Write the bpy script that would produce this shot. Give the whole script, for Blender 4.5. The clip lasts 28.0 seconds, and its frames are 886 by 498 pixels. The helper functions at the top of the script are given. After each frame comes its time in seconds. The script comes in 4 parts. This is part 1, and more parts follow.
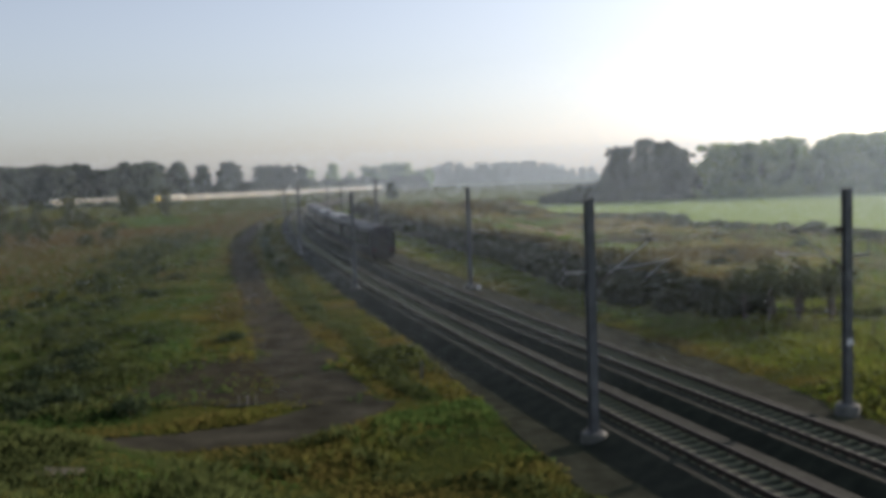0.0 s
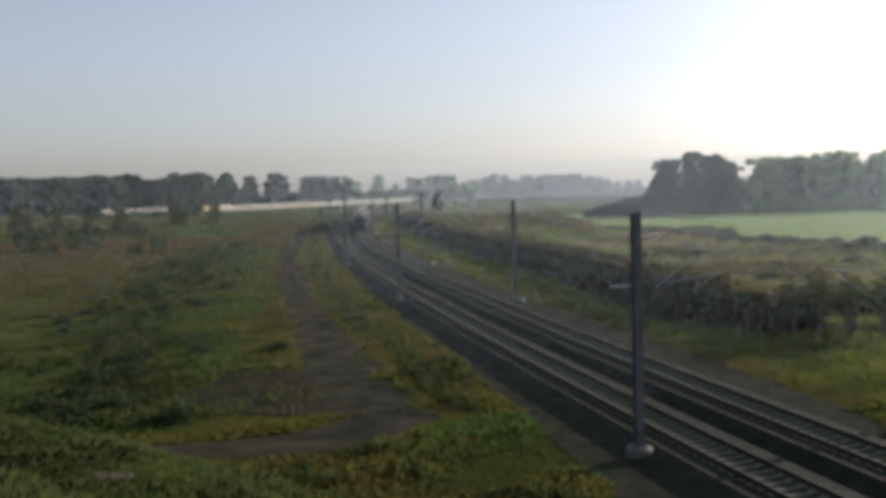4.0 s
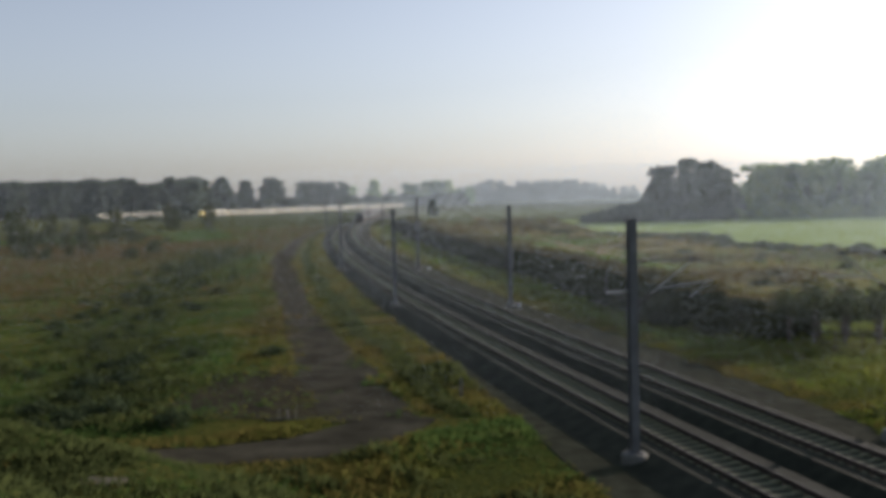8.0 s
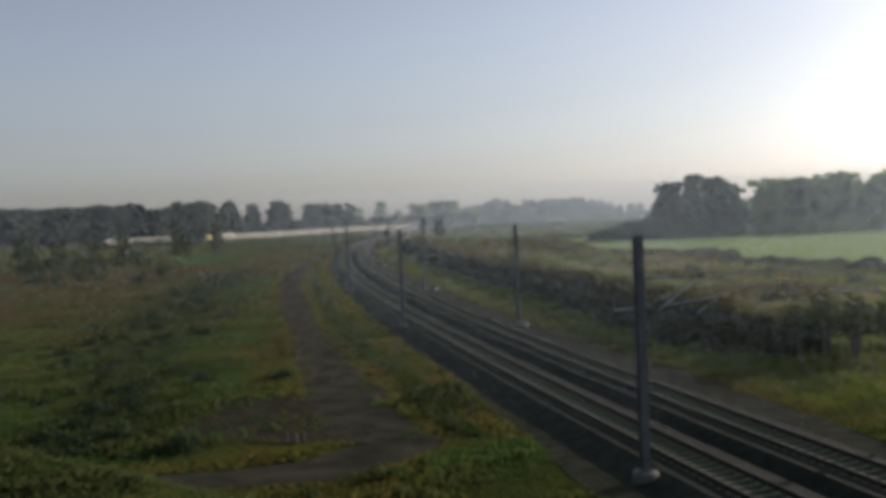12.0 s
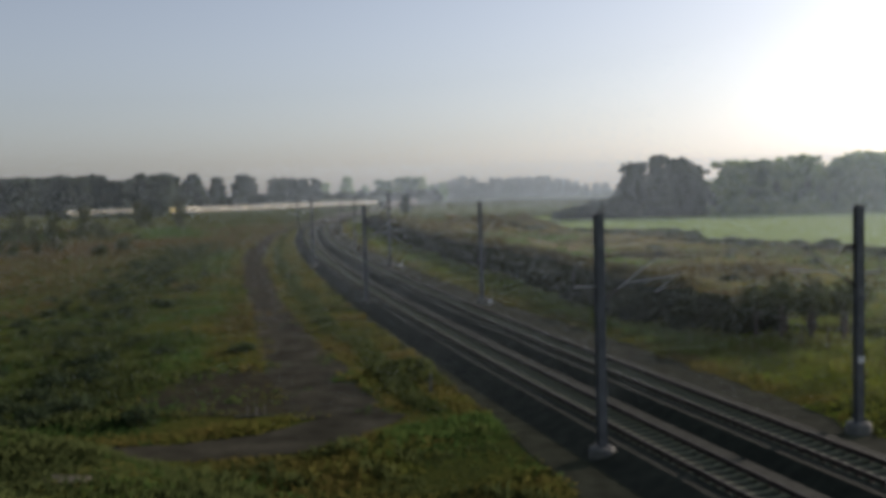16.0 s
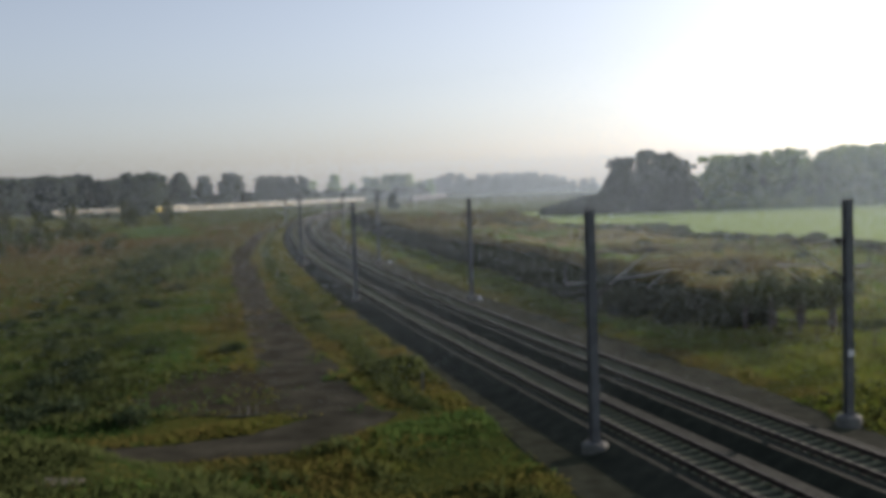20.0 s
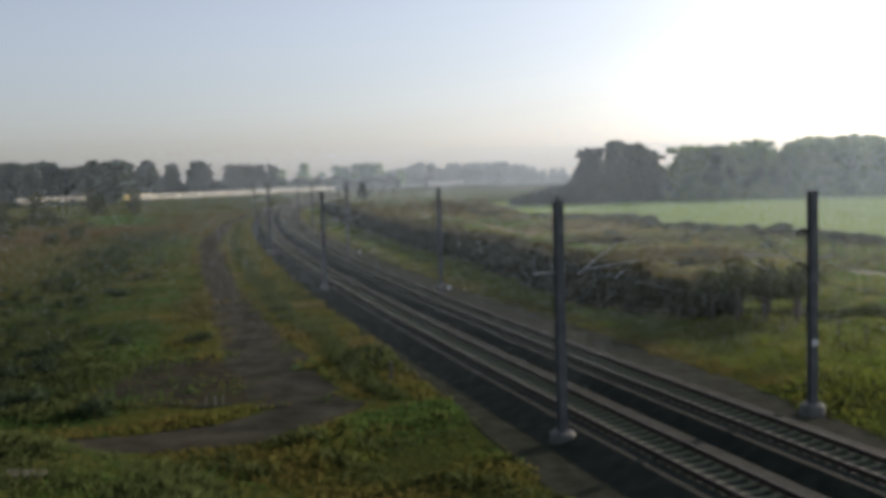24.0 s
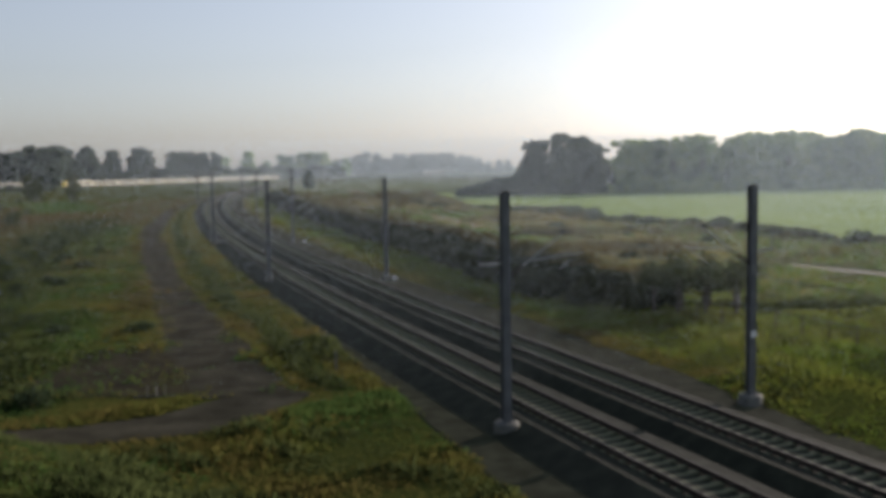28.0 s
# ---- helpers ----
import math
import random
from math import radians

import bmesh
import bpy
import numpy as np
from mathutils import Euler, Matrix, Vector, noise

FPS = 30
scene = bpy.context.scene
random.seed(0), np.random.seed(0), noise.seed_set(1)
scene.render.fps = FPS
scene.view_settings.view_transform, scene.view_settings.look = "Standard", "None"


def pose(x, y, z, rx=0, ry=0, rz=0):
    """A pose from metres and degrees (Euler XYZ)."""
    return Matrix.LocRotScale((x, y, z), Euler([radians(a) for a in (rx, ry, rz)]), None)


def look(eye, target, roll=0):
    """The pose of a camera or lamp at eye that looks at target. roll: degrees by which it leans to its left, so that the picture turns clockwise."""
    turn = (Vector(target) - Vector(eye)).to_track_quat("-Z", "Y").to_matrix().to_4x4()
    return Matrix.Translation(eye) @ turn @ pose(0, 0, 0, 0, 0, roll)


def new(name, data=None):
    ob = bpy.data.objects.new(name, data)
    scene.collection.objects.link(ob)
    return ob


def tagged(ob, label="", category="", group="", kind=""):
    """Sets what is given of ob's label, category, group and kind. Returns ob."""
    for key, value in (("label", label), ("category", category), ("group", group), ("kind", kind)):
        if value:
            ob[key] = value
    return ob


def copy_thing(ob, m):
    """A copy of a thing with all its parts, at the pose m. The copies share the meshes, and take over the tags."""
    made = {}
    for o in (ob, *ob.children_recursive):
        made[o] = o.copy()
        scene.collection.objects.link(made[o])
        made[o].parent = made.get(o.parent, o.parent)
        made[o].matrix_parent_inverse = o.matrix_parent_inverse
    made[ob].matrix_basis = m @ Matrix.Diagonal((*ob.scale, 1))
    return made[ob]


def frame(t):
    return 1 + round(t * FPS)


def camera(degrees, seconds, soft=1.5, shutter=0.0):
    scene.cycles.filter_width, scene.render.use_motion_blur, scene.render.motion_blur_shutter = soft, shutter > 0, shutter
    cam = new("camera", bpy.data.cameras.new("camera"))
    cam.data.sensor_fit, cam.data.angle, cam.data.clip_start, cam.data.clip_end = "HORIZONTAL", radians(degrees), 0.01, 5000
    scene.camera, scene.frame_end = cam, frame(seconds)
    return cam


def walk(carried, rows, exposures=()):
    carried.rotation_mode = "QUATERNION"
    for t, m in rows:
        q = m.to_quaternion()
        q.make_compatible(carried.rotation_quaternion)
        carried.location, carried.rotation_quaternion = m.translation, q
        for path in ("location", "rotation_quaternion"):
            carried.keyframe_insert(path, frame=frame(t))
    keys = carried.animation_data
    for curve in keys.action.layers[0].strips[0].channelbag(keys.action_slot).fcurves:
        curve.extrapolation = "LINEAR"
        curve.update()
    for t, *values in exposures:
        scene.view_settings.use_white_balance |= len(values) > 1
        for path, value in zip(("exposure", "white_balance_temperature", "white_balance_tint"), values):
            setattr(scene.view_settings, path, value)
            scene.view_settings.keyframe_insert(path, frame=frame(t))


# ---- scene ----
# ---- camera ----
LENS = 49.5
cam = camera(LENS, 28.0, soft=4.6)
PATH = [
    (0, pose(-0.021, 0.034, 10.009, 85.734, 1.982, -0.087)),
    (0.5, pose(-0.039, 0.036, 9.995, 86.019, 1.880, 0.454)),
    (1, pose(-0.013, 0.015, 9.991, 86.756, 2.039, 1.402)),
    (1.5, pose(-0.015, 0.053, 10.025, 86.807, 1.894, 1.617)),
    (2, pose(-0.027, 0.021, 10.013, 86.598, 1.914, 1.798)),
    (2.5, pose(-0.086, -0.060, 9.995, 86.204, 1.845, 2.027)),
    (3, pose(-0.043, 0.004, 10.011, 86.480, 1.751, 2.106)),
    (3.5, pose(-0.053, -0.028, 10.010, 86.475, 1.689, 2.391)),
    (5.5, pose(-0.058, -0.016, 9.996, 86.856, 1.558, 2.792)),
    (6, pose(-0.054, -0.001, 10.007, 86.617, 1.519, 2.852)),
    (6.5, pose(-0.064, -0.046, 10.011, 86.404, 1.563, 2.750)),
    (7, pose(-0.059, -0.039, 10.002, 86.530, 1.684, 2.604)),
    (7.5, pose(-0.038, 0.026, 9.999, 86.306, 1.447, 2.486)),
    (8, pose(-0.070, -0.022, 10.000, 86.847, 1.425, 2.339)),
    (8.5, pose(-0.042, -0.008, 9.998, 87.035, 1.501, 2.352)),
    (9, pose(-0.030, -0.001, 9.987, 87.640, 1.356, 1.921)),
    (9.5, pose(-0.006, 0.019, 10.001, 87.760, 1.408, 1.614)),
    (10, pose(-0.018, -0.065, 10.007, 88.307, 2.145, 2.157)),
    (10.5, pose(-0.021, -0.046, 10.006, 88.638, 2.094, 2.597)),
    (11, pose(-0.061, -0.054, 10.000, 88.429, 2.364, 2.644)),
    (11.5, pose(-0.011, 0.012, 9.999, 88.160, 2.319, 2.967)),
    (12, pose(-0.032, -0.020, 10.007, 88.062, 2.379, 2.735)),
    (12.5, pose(-0.004, -0.018, 9.997, 88.317, 2.222, 2.584)),
    (13, pose(-0.011, -0.018, 9.994, 87.820, 1.871, 2.178)),
    (13.5, pose(-0.055, -0.200, 10.008, 87.203, 1.557, 1.171)),
    (15.5, pose(0.001, -0.119, 10.012, 86.451, 1.625, 0.944)),
    (16, pose(0.125, -0.003, 9.953, 86.609, 1.456, 0.747)),
    (16.5, pose(0.113, 0.082, 10.016, 87.293, 2.463, 0.094)),
    (17, pose(-0.036, -0.026, 10.014, 85.876, 2.269, -0.326)),
    (17.5, pose(-0.005, -0.053, 9.966, 85.979, 2.050, -0.510)),
    (18, pose(-0.079, -0.034, 10.026, 84.967, 0.646, 0.289)),
    (18.5, pose(-0.038, -0.101, 9.957, 86.505, 2.086, -0.172)),
    (19, pose(0.004, -0.157, 9.971, 86.359, 2.076, 1.372)),
    (19.5, pose(0.052, -0.097, 10.003, 86.627, 2.000, 0.904)),
    (20, pose(0.000, -0.000, 10.000, 86.388, 1.935, -0.000)),
    (20.5, pose(0.000, -0.054, 10.014, 86.278, 1.940, 0.042)),
    (21, pose(0.027, -0.044, 10.005, 86.299, 1.802, 0.050)),
    (21.5, pose(0.030, -0.035, 10.005, 86.353, 1.839, -0.118)),
    (23.5, pose(0.017, 0.075, 9.986, 85.702, 1.805, -1.637)),
    (24, pose(0.053, 0.088, 9.991, 85.707, 1.654, -1.775)),
    (24.5, pose(0.093, 0.152, 9.948, 85.394, 0.994, -2.642)),
    (25, pose(0.055, 0.157, 9.978, 85.858, 1.337, -3.820)),
    (25.5, pose(0.019, 0.112, 9.969, 85.713, 1.103, -3.960)),
    (26, pose(0.033, 0.176, 9.965, 85.432, 0.777, -4.409)),
    (26.5, pose(0.011, 0.121, 9.992, 85.485, 0.921, -4.795)),
    (27, pose(0.046, 0.123, 9.977, 85.358, 0.926, -4.870)),
    (27.5, pose(0.034, 0.127, 10.001, 85.173, 1.112, -4.857)),
    (28, pose(0.013, 0.102, 9.982, 85.081, 0.912, -4.987)),
]
EXPOSE = [(0.0, 0.1), (1.0, 0.02), (8.0, -0.02), (9.5, -0.3), (11.0, -0.36), (13.0, -0.36), (16.0, -0.3), (17.0, -0.34), (18.0, -0.12), (20.0, 0.0), (24.0, -0.06), (26.0, -0.42), (27.0, -0.3), (28.0, -0.08)]
walk(cam, PATH, [(t, e + 0.08, 6100, 15) for t, e in EXPOSE])

# ---- world, sun ----
SUN_AZ, SUN_EL = 52.0, 14.0          # degrees to the right of straight ahead, and above the horizon
world = bpy.data.worlds.new("sky")
scene.world = world
world.use_nodes = True
wn = world.node_tree
sky = wn.nodes.new("ShaderNodeTexSky")
sky.sky_type = "NISHITA"
sky.sun_disc = False
sky.sun_elevation = radians(SUN_EL)
sky.sun_rotation = radians(SUN_AZ)
sky.air_density, sky.dust_density, sky.ozone_density = 1.0, 2.0, 2.4
wn.nodes["Background"].inputs["Strength"].default_value = 0.15
# morning haze takes half of the sky's blue away
pale = wn.nodes.new("ShaderNodeHueSaturation")
pale.inputs["Saturation"].default_value = 0.52
wn.links.new(sky.outputs[0], pale.inputs["Color"])
# the haze pales the sky all round towards the horizon
where, height, low = wn.nodes.new("ShaderNodeTexCoord"), wn.nodes.new("ShaderNodeSeparateXYZ"), wn.nodes.new("ShaderNodeMapRange")
low.interpolation_type = "SMOOTHSTEP"
low.inputs["From Min"].default_value, low.inputs["From Max"].default_value = 0.34, -0.02
low.inputs["To Min"].default_value, low.inputs["To Max"].default_value = 0.0, 1.0
veil = wn.nodes.new("ShaderNodeMix")
veil.data_type, veil.blend_type = "RGBA", "ADD"
veil.inputs[7].default_value = (0.62, 0.60, 0.55, 1)
wn.links.new(where.outputs["Generated"], height.inputs[0])
wn.links.new(height.outputs["Z"], low.inputs["Value"])
wn.links.new(low.outputs["Result"], veil.inputs[0])
wn.links.new(pale.outputs[0], veil.inputs[6])
wn.links.new(veil.outputs[2], wn.nodes["Background"].inputs["Color"])
sun_data = bpy.data.lights.new("sun", "SUN")
sun_data.energy, sun_data.angle, sun_data.color = 7.0, radians(0.9), (1.0, 0.85, 0.66)
sun = new("sun", sun_data)
sa, se = radians(SUN_AZ), radians(SUN_EL)
sun.matrix_world = look((math.sin(sa) * math.cos(se) * 50, math.cos(sa) * math.cos(se) * 50, math.sin(se) * 50), (0, 0, 0))
scene.view_settings.exposure = 0.0


# ---- materials ----
def material(name, colors, scale=3.0, rough=0.9, metal=0.0, bump=0.3, fine=25.0, island=False, translucent=0.0, spec=0.12, detail=6.0, coarse=0.0):
    """A procedural surface: two scales of noise between several base colours, with fine relief."""
    m = bpy.data.materials.new(name)
    m.use_nodes = True
    n, l = m.node_tree.nodes, m.node_tree.links
    b = n["Principled BSDF"]
    b.inputs["Roughness"].default_value, b.inputs["Metallic"].default_value = rough, metal
    b.inputs["Specular IOR Level"].default_value = spec
    b.inputs["Diffuse Roughness"].default_value = coarse
    tc = n.new("ShaderNodeTexCoord")
    big, small = n.new("ShaderNodeTexNoise"), n.new("ShaderNodeTexNoise")
    big.inputs["Scale"].default_value, big.inputs["Detail"].default_value = scale, detail
    small.inputs["Scale"].default_value, small.inputs["Detail"].default_value = fine, 4.0
    l.new(tc.outputs["Object"], big.inputs["Vector"])
    l.new(tc.outputs["Object"], small.inputs["Vector"])
    ramp = n.new("ShaderNodeValToRGB")
    k = len(colors)
    while len(ramp.color_ramp.elements) < k:
        ramp.color_ramp.elements.new(0.5)
    for i, c in enumerate(colors):
        ramp.color_ramp.elements[i].position = 0.28 + 0.44 * i / max(1, k - 1)
        ramp.color_ramp.elements[i].color = (*c, 1)
    mix = n.new("ShaderNodeMath")
    mix.operation = "MULTIPLY_ADD"
    mix.inputs[1].default_value = 0.3
    l.new(small.outputs["Fac"], mix.inputs[0])
    sub = n.new("ShaderNodeMath")
    sub.operation = "MULTIPLY_ADD"
    sub.inputs[1].default_value, sub.inputs[2].default_value = 1.0, -0.15
    l.new(big.outputs["Fac"], sub.inputs[0])
    l.new(sub.outputs[0], mix.inputs[2])
    fac = mix
    if island:
        geo = n.new("ShaderNodeNewGeometry")
        add = n.new("ShaderNodeMath")
        add.operation = "MULTIPLY_ADD"
        add.inputs[1].default_value = 0.5
        info, mean = n.new("ShaderNodeObjectInfo"), n.new("ShaderNodeMath")
        mean.operation = "MULTIPLY_ADD"
        mean.inputs[1].default_value = 0.5
        half_random = n.new("ShaderNodeMath")
        half_random.operation = "MULTIPLY"
        half_random.inputs[1].default_value = 0.5
        l.new(info.outputs["Random"], half_random.inputs[0])
        l.new(geo.outputs["Random Per Island"], mean.inputs[0])
        l.new(half_random.outputs[0], mean.inputs[2])
        l.new(mean.outputs[0], add.inputs[0])
        half = n.new("ShaderNodeMath")
        half.operation = "SUBTRACT"
        half.inputs[1].default_value = 0.25
        l.new(mix.outputs[0], half.inputs[0])
        l.new(half.outputs[0], add.inputs[2])
        fac = add
    l.new(fac.outputs[0], ramp.inputs["Fac"])
    l.new(ramp.outputs["Color"], b.inputs["Base Color"])
    if bump:
        bn = n.new("ShaderNodeBump")
        bn.inputs["Strength"].default_value, bn.inputs["Distance"].default_value = bump, 0.05
        l.new(small.outputs["Fac"], bn.inputs["Height"])
        l.new(bn.outputs["Normal"], b.inputs["Normal"])
    if translucent:
        tr = n.new("ShaderNodeBsdfTranslucent")
        l.new(ramp.outputs["Color"], tr.inputs["Color"])
        ms = n.new("ShaderNodeMixShader")
        ms.inputs[0].default_value = translucent
        l.new(b.outputs[0], ms.inputs[1])
        l.new(tr.outputs[0], ms.inputs[2])
        l.new(ms.outputs[0], n["Material Output"].inputs["Surface"])
    return m


M_GROUND = material("meadow_soil", [(0.0473, 0.0484, 0.0198), (0.0616, 0.0726, 0.0198), (0.0803, 0.0902, 0.0220), (0.1012, 0.0880, 0.0297)], 0.09, 0.95, bump=0.6, fine=3.0, spec=0.0, coarse=1.0)
# Brighter copy of the grass colour, making up for the hedge's shadow.
M_BANK_GRASS = material("brightened_grass_blades", [(0.0630, 0.1100, 0.0216), (0.0966, 0.1595, 0.0288), (0.1344, 0.1892, 0.0342), (0.1596, 0.1738, 0.0378)], 0.12, 0.8, bump=0, island=True, translucent=0.45, spec=0.0)
M_GRASS = material("grass_blades", [(0.034, 0.067, 0.024), (0.056, 0.104, 0.032), (0.080, 0.130, 0.036), (0.104, 0.122, 0.038)], 0.12, 0.8, bump=0, island=True, translucent=0.45, spec=0.0)
M_LUSH = material("weed_leaves", [(0.0425, 0.0571, 0.0242), (0.0637, 0.0818, 0.0315), (0.0885, 0.1075, 0.0389)], 0.2, 0.8, bump=0, island=True, translucent=0.4, spec=0.0)
M_WEED = material("nettle_leaves", [(0.0360, 0.0529, 0.0297), (0.0504, 0.0690, 0.0374), (0.0672, 0.0851, 0.0462)], 0.4, 0.85, bump=0, island=True, translucent=0.2, spec=0.0)
M_GOLD = material("yellowing_grass", [(0.078, 0.110, 0.026), (0.106, 0.122, 0.031), (0.138, 0.117, 0.039)], 0.16, 0.8, bump=0, island=True, translucent=0.4, spec=0.0)
M_STRAW = material("dry_grass_stalks", [(0.1208, 0.1296, 0.0414), (0.1667, 0.1608, 0.0558), (0.2185, 0.1956, 0.0738)], 0.1, 0.85, bump=0, island=True, translucent=0.5, spec=0.0)
M_SAND = material("dry_sand", [(0.100, 0.092, 0.068), (0.135, 0.124, 0.093), (0.17, 0.157, 0.122)], 0.2, 0.9, bump=0.3, fine=4.0)
M_STRIP = material("trodden_dry_grass", [(0.1470, 0.1118, 0.0720), (0.1960, 0.1469, 0.0960), (0.2450, 0.1846, 0.1200)], 0.2, 0.95, bump=0.4, fine=4.0, spec=0.0)
M_BROWN = material("brown_dry_grass", [(0.070, 0.064, 0.027), (0.094, 0.080, 0.035), (0.122, 0.098, 0.046)], 0.1, 0.85, bump=0, island=True, translucent=0.45, spec=0.0)
M_STONE = material("weathered_stone", [(0.085, 0.076, 0.058), (0.125, 0.112, 0.088), (0.17, 0.15, 0.12)], 1.2, 0.9, bump=0.5, fine=12)
# Hedge's sunlit top, put into a lighter leaf colour.
M_HEDGE_LIT = material("lit_hedge_leaves", [(0.0750, 0.0732, 0.0300), (0.1063, 0.0976, 0.0380), (0.1438, 0.1220, 0.0470)], 0.3, 0.85, bump=0, island=True, translucent=0.3, spec=0.0)
M_HEATH = material("dead_brambles", [(0.0758, 0.0659, 0.0258), (0.1075, 0.0915, 0.0340), (0.1442, 0.1196, 0.0442)], 0.3, 0.85, bump=0, island=True, translucent=0.35, spec=0.0)
M_DIRT = material("packed_dirt", [(0.0438, 0.0405, 0.0287), (0.0623, 0.0568, 0.0403), (0.0798, 0.0725, 0.0515), (0.1090, 0.0983, 0.0708)], 0.6, 0.98, bump=0.25, fine=7.0, detail=10.0, spec=0.0, coarse=1.0)
M_DRY_GROUND = material("dry_ground", [(0.1137, 0.1188, 0.0405), (0.1526, 0.1426, 0.0526), (0.1874, 0.1650, 0.0648)], 0.08, 0.95, bump=0.6, fine=3.0, spec=0.0, coarse=1.0)
M_SOIL = material("bare_soil", [(0.0370, 0.0332, 0.0240), (0.0571, 0.0502, 0.0345), (0.0840, 0.0745, 0.0405)], 0.6, 0.98, bump=0.8, fine=6.0, spec=0.0, coarse=1.0)
M_BALLAST = material("ballast_stone", [(0.0150, 0.0179, 0.0117), (0.0234, 0.0276, 0.0177), (0.0380, 0.0441, 0.0284)], 1.4, 0.95, bump=1.0, fine=14.0, coarse=1.0)
M_CESS = material("cess_gravel", [(0.0314, 0.0330, 0.0194), (0.0488, 0.0512, 0.0307), (0.0764, 0.0787, 0.0487)], 1.1, 0.98, bump=1.0, fine=12.0, spec=0.02, coarse=1.0)
M_SLEEPER = material("sleeper_concrete", [(0.1200, 0.1255, 0.0735), (0.1651, 0.1724, 0.1029), (0.2160, 0.2234, 0.1365)], 1.2, 0.9, bump=0.3, fine=20, coarse=1.0)
M_CONCRETE = material("concrete", [(0.12, 0.117, 0.108), (0.17, 0.165, 0.15), (0.22, 0.213, 0.20)], 1.2, 0.85, bump=0.3, fine=20)
M_RAIL = material("rail_steel", [(0.018, 0.015, 0.013), (0.030, 0.024, 0.020), (0.045, 0.036, 0.030)], 2.0, 0.8, 0.0, bump=0.2, fine=30)
M_RAILTOP = material("worn_rail_head", [(0.045, 0.043, 0.041), (0.07, 0.067, 0.064)], 2.0, 0.6, 0.1, bump=0)
M_GALV = material("galvanised_steel", [(0.098, 0.102, 0.106), (0.13, 0.136, 0.14), (0.175, 0.18, 0.185)], 1.5, 0.7, 0.0, bump=0.1, fine=20)
M_TUBE = material("aluminium_tube", [(0.2880, 0.2920, 0.2880), (0.3760, 0.3760, 0.3680)], 3.0, 0.5, 0.2, bump=0)
M_FIELD = material("crop_field", [(0.19, 0.26, 0.10), (0.235, 0.305, 0.12), (0.28, 0.345, 0.14)], 0.03, 0.95, bump=0.5, fine=1.5, spec=0.0)
M_SAPLING = material("young_leaves", [(0.034, 0.046, 0.023), (0.048, 0.062, 0.029), (0.066, 0.078, 0.035)], 0.3, 0.85, bump=0, island=True, translucent=0.4, spec=0.0)
M_BARK = material("bark", [(0.045, 0.038, 0.030), (0.08, 0.068, 0.055), (0.11, 0.095, 0.08)], 3.0, 0.9, bump=0.7, fine=18)
# Hedge's shaded face, put into a dark leaf colour.
M_HEDGE_SHADED = material("shaded_hedge_leaves", [(0.0283, 0.0360, 0.0186), (0.0390, 0.0471, 0.0218), (0.0511, 0.0569, 0.0251)], 0.3, 0.85, bump=0, island=True, translucent=0.10, spec=0.0)
M_PASTURE = material("dull_pasture", [(0.085, 0.100, 0.050), (0.105, 0.122, 0.060), (0.130, 0.140, 0.070)], 0.03, 0.95, bump=0.5, fine=1.5, spec=0.0)
M_FOOT = material("pale_cast_concrete", [(0.10, 0.101, 0.092), (0.14, 0.141, 0.128), (0.19, 0.19, 0.172)], 1.6, 0.85, bump=0.3, fine=18)
M_INSULATOR = material("brown_insulator_glaze", [(0.020, 0.016, 0.014), (0.032, 0.025, 0.021)], 2.0, 0.4, bump=0, spec=0.3)
M_LEAF = material("dark_leaves", [(0.018, 0.030, 0.022), (0.044, 0.064, 0.046), (0.095, 0.122, 0.078)], 0.22, 0.8, bump=0, island=True, translucent=0.5, spec=0.0)
# Next two leaf colours are lightened to stand for haze over distant trees.
M_LEAF_MID = material("haze_lightened_leaves", [(0.085, 0.15, 0.085), (0.19, 0.29, 0.13), (0.34, 0.42, 0.16)], 0.2, 0.8, bump=0, island=True, translucent=0.55, spec=0.0)
M_LEAF_PALE = material("haze_paled_leaves", [(0.24, 0.265, 0.275), (0.31, 0.335, 0.34), (0.38, 0.40, 0.40)], 0.3, 0.8, bump=0, island=True, translucent=0.5)
# Train's shaded side, put into a darkened body colour.
M_TRAIN_DARK = material("shaded_train_paint", [(0.020, 0.020, 0.025), (0.028, 0.028, 0.033)], 0.6, 0.6, 0.0, bump=0, spec=0.1)
M_TRAIN_ROOF = material("grey_train_roof", [(0.022, 0.022, 0.025), (0.034, 0.034, 0.038)], 0.8, 0.5, 0.0, bump=0.05, spec=0.15)
M_TRAIN_WHITE = material("white_train_paint", [(0.33, 0.32, 0.245), (0.40, 0.39, 0.30)], 0.4, 0.5, 0.0, bump=0, spec=0.1)
M_YELLOW = material("yellow_train_paint", [(0.72, 0.55, 0.12), (0.80, 0.62, 0.16)], 0.4, 0.35, bump=0, spec=0.5)
M_GLASS = material("dark_window_glass", [(0.02, 0.022, 0.025), (0.03, 0.032, 0.035)], 1.0, 0.3, 0.0, bump=0, spec=0.15)
M_BLACK = material("underframe_black", [(0.025, 0.024, 0.023), (0.045, 0.042, 0.04)], 1.0, 0.8, bump=0.2)
M_RED = material("red_lens", [(0.22, 0.035, 0.03), (0.28, 0.05, 0.04)], 1.0, 0.4, bump=0)
M_MIST = material("mist_haze_flecks", [(0.60, 0.71, 0.81), (0.64, 0.745, 0.835)], 0.01, 1.0, bump=0, translucent=0.5, spec=0.0)
M_SIGN = material("white_enamel", [(0.66, 0.67, 0.68), (0.74, 0.74, 0.74)], 1.0, 0.4, bump=0)

# ---- the plan ----
# The railway is one long right-hand bend. s runs along the nearer track, off to its right.
BEND_R, HEAD = 1600.0, radians(16.1)
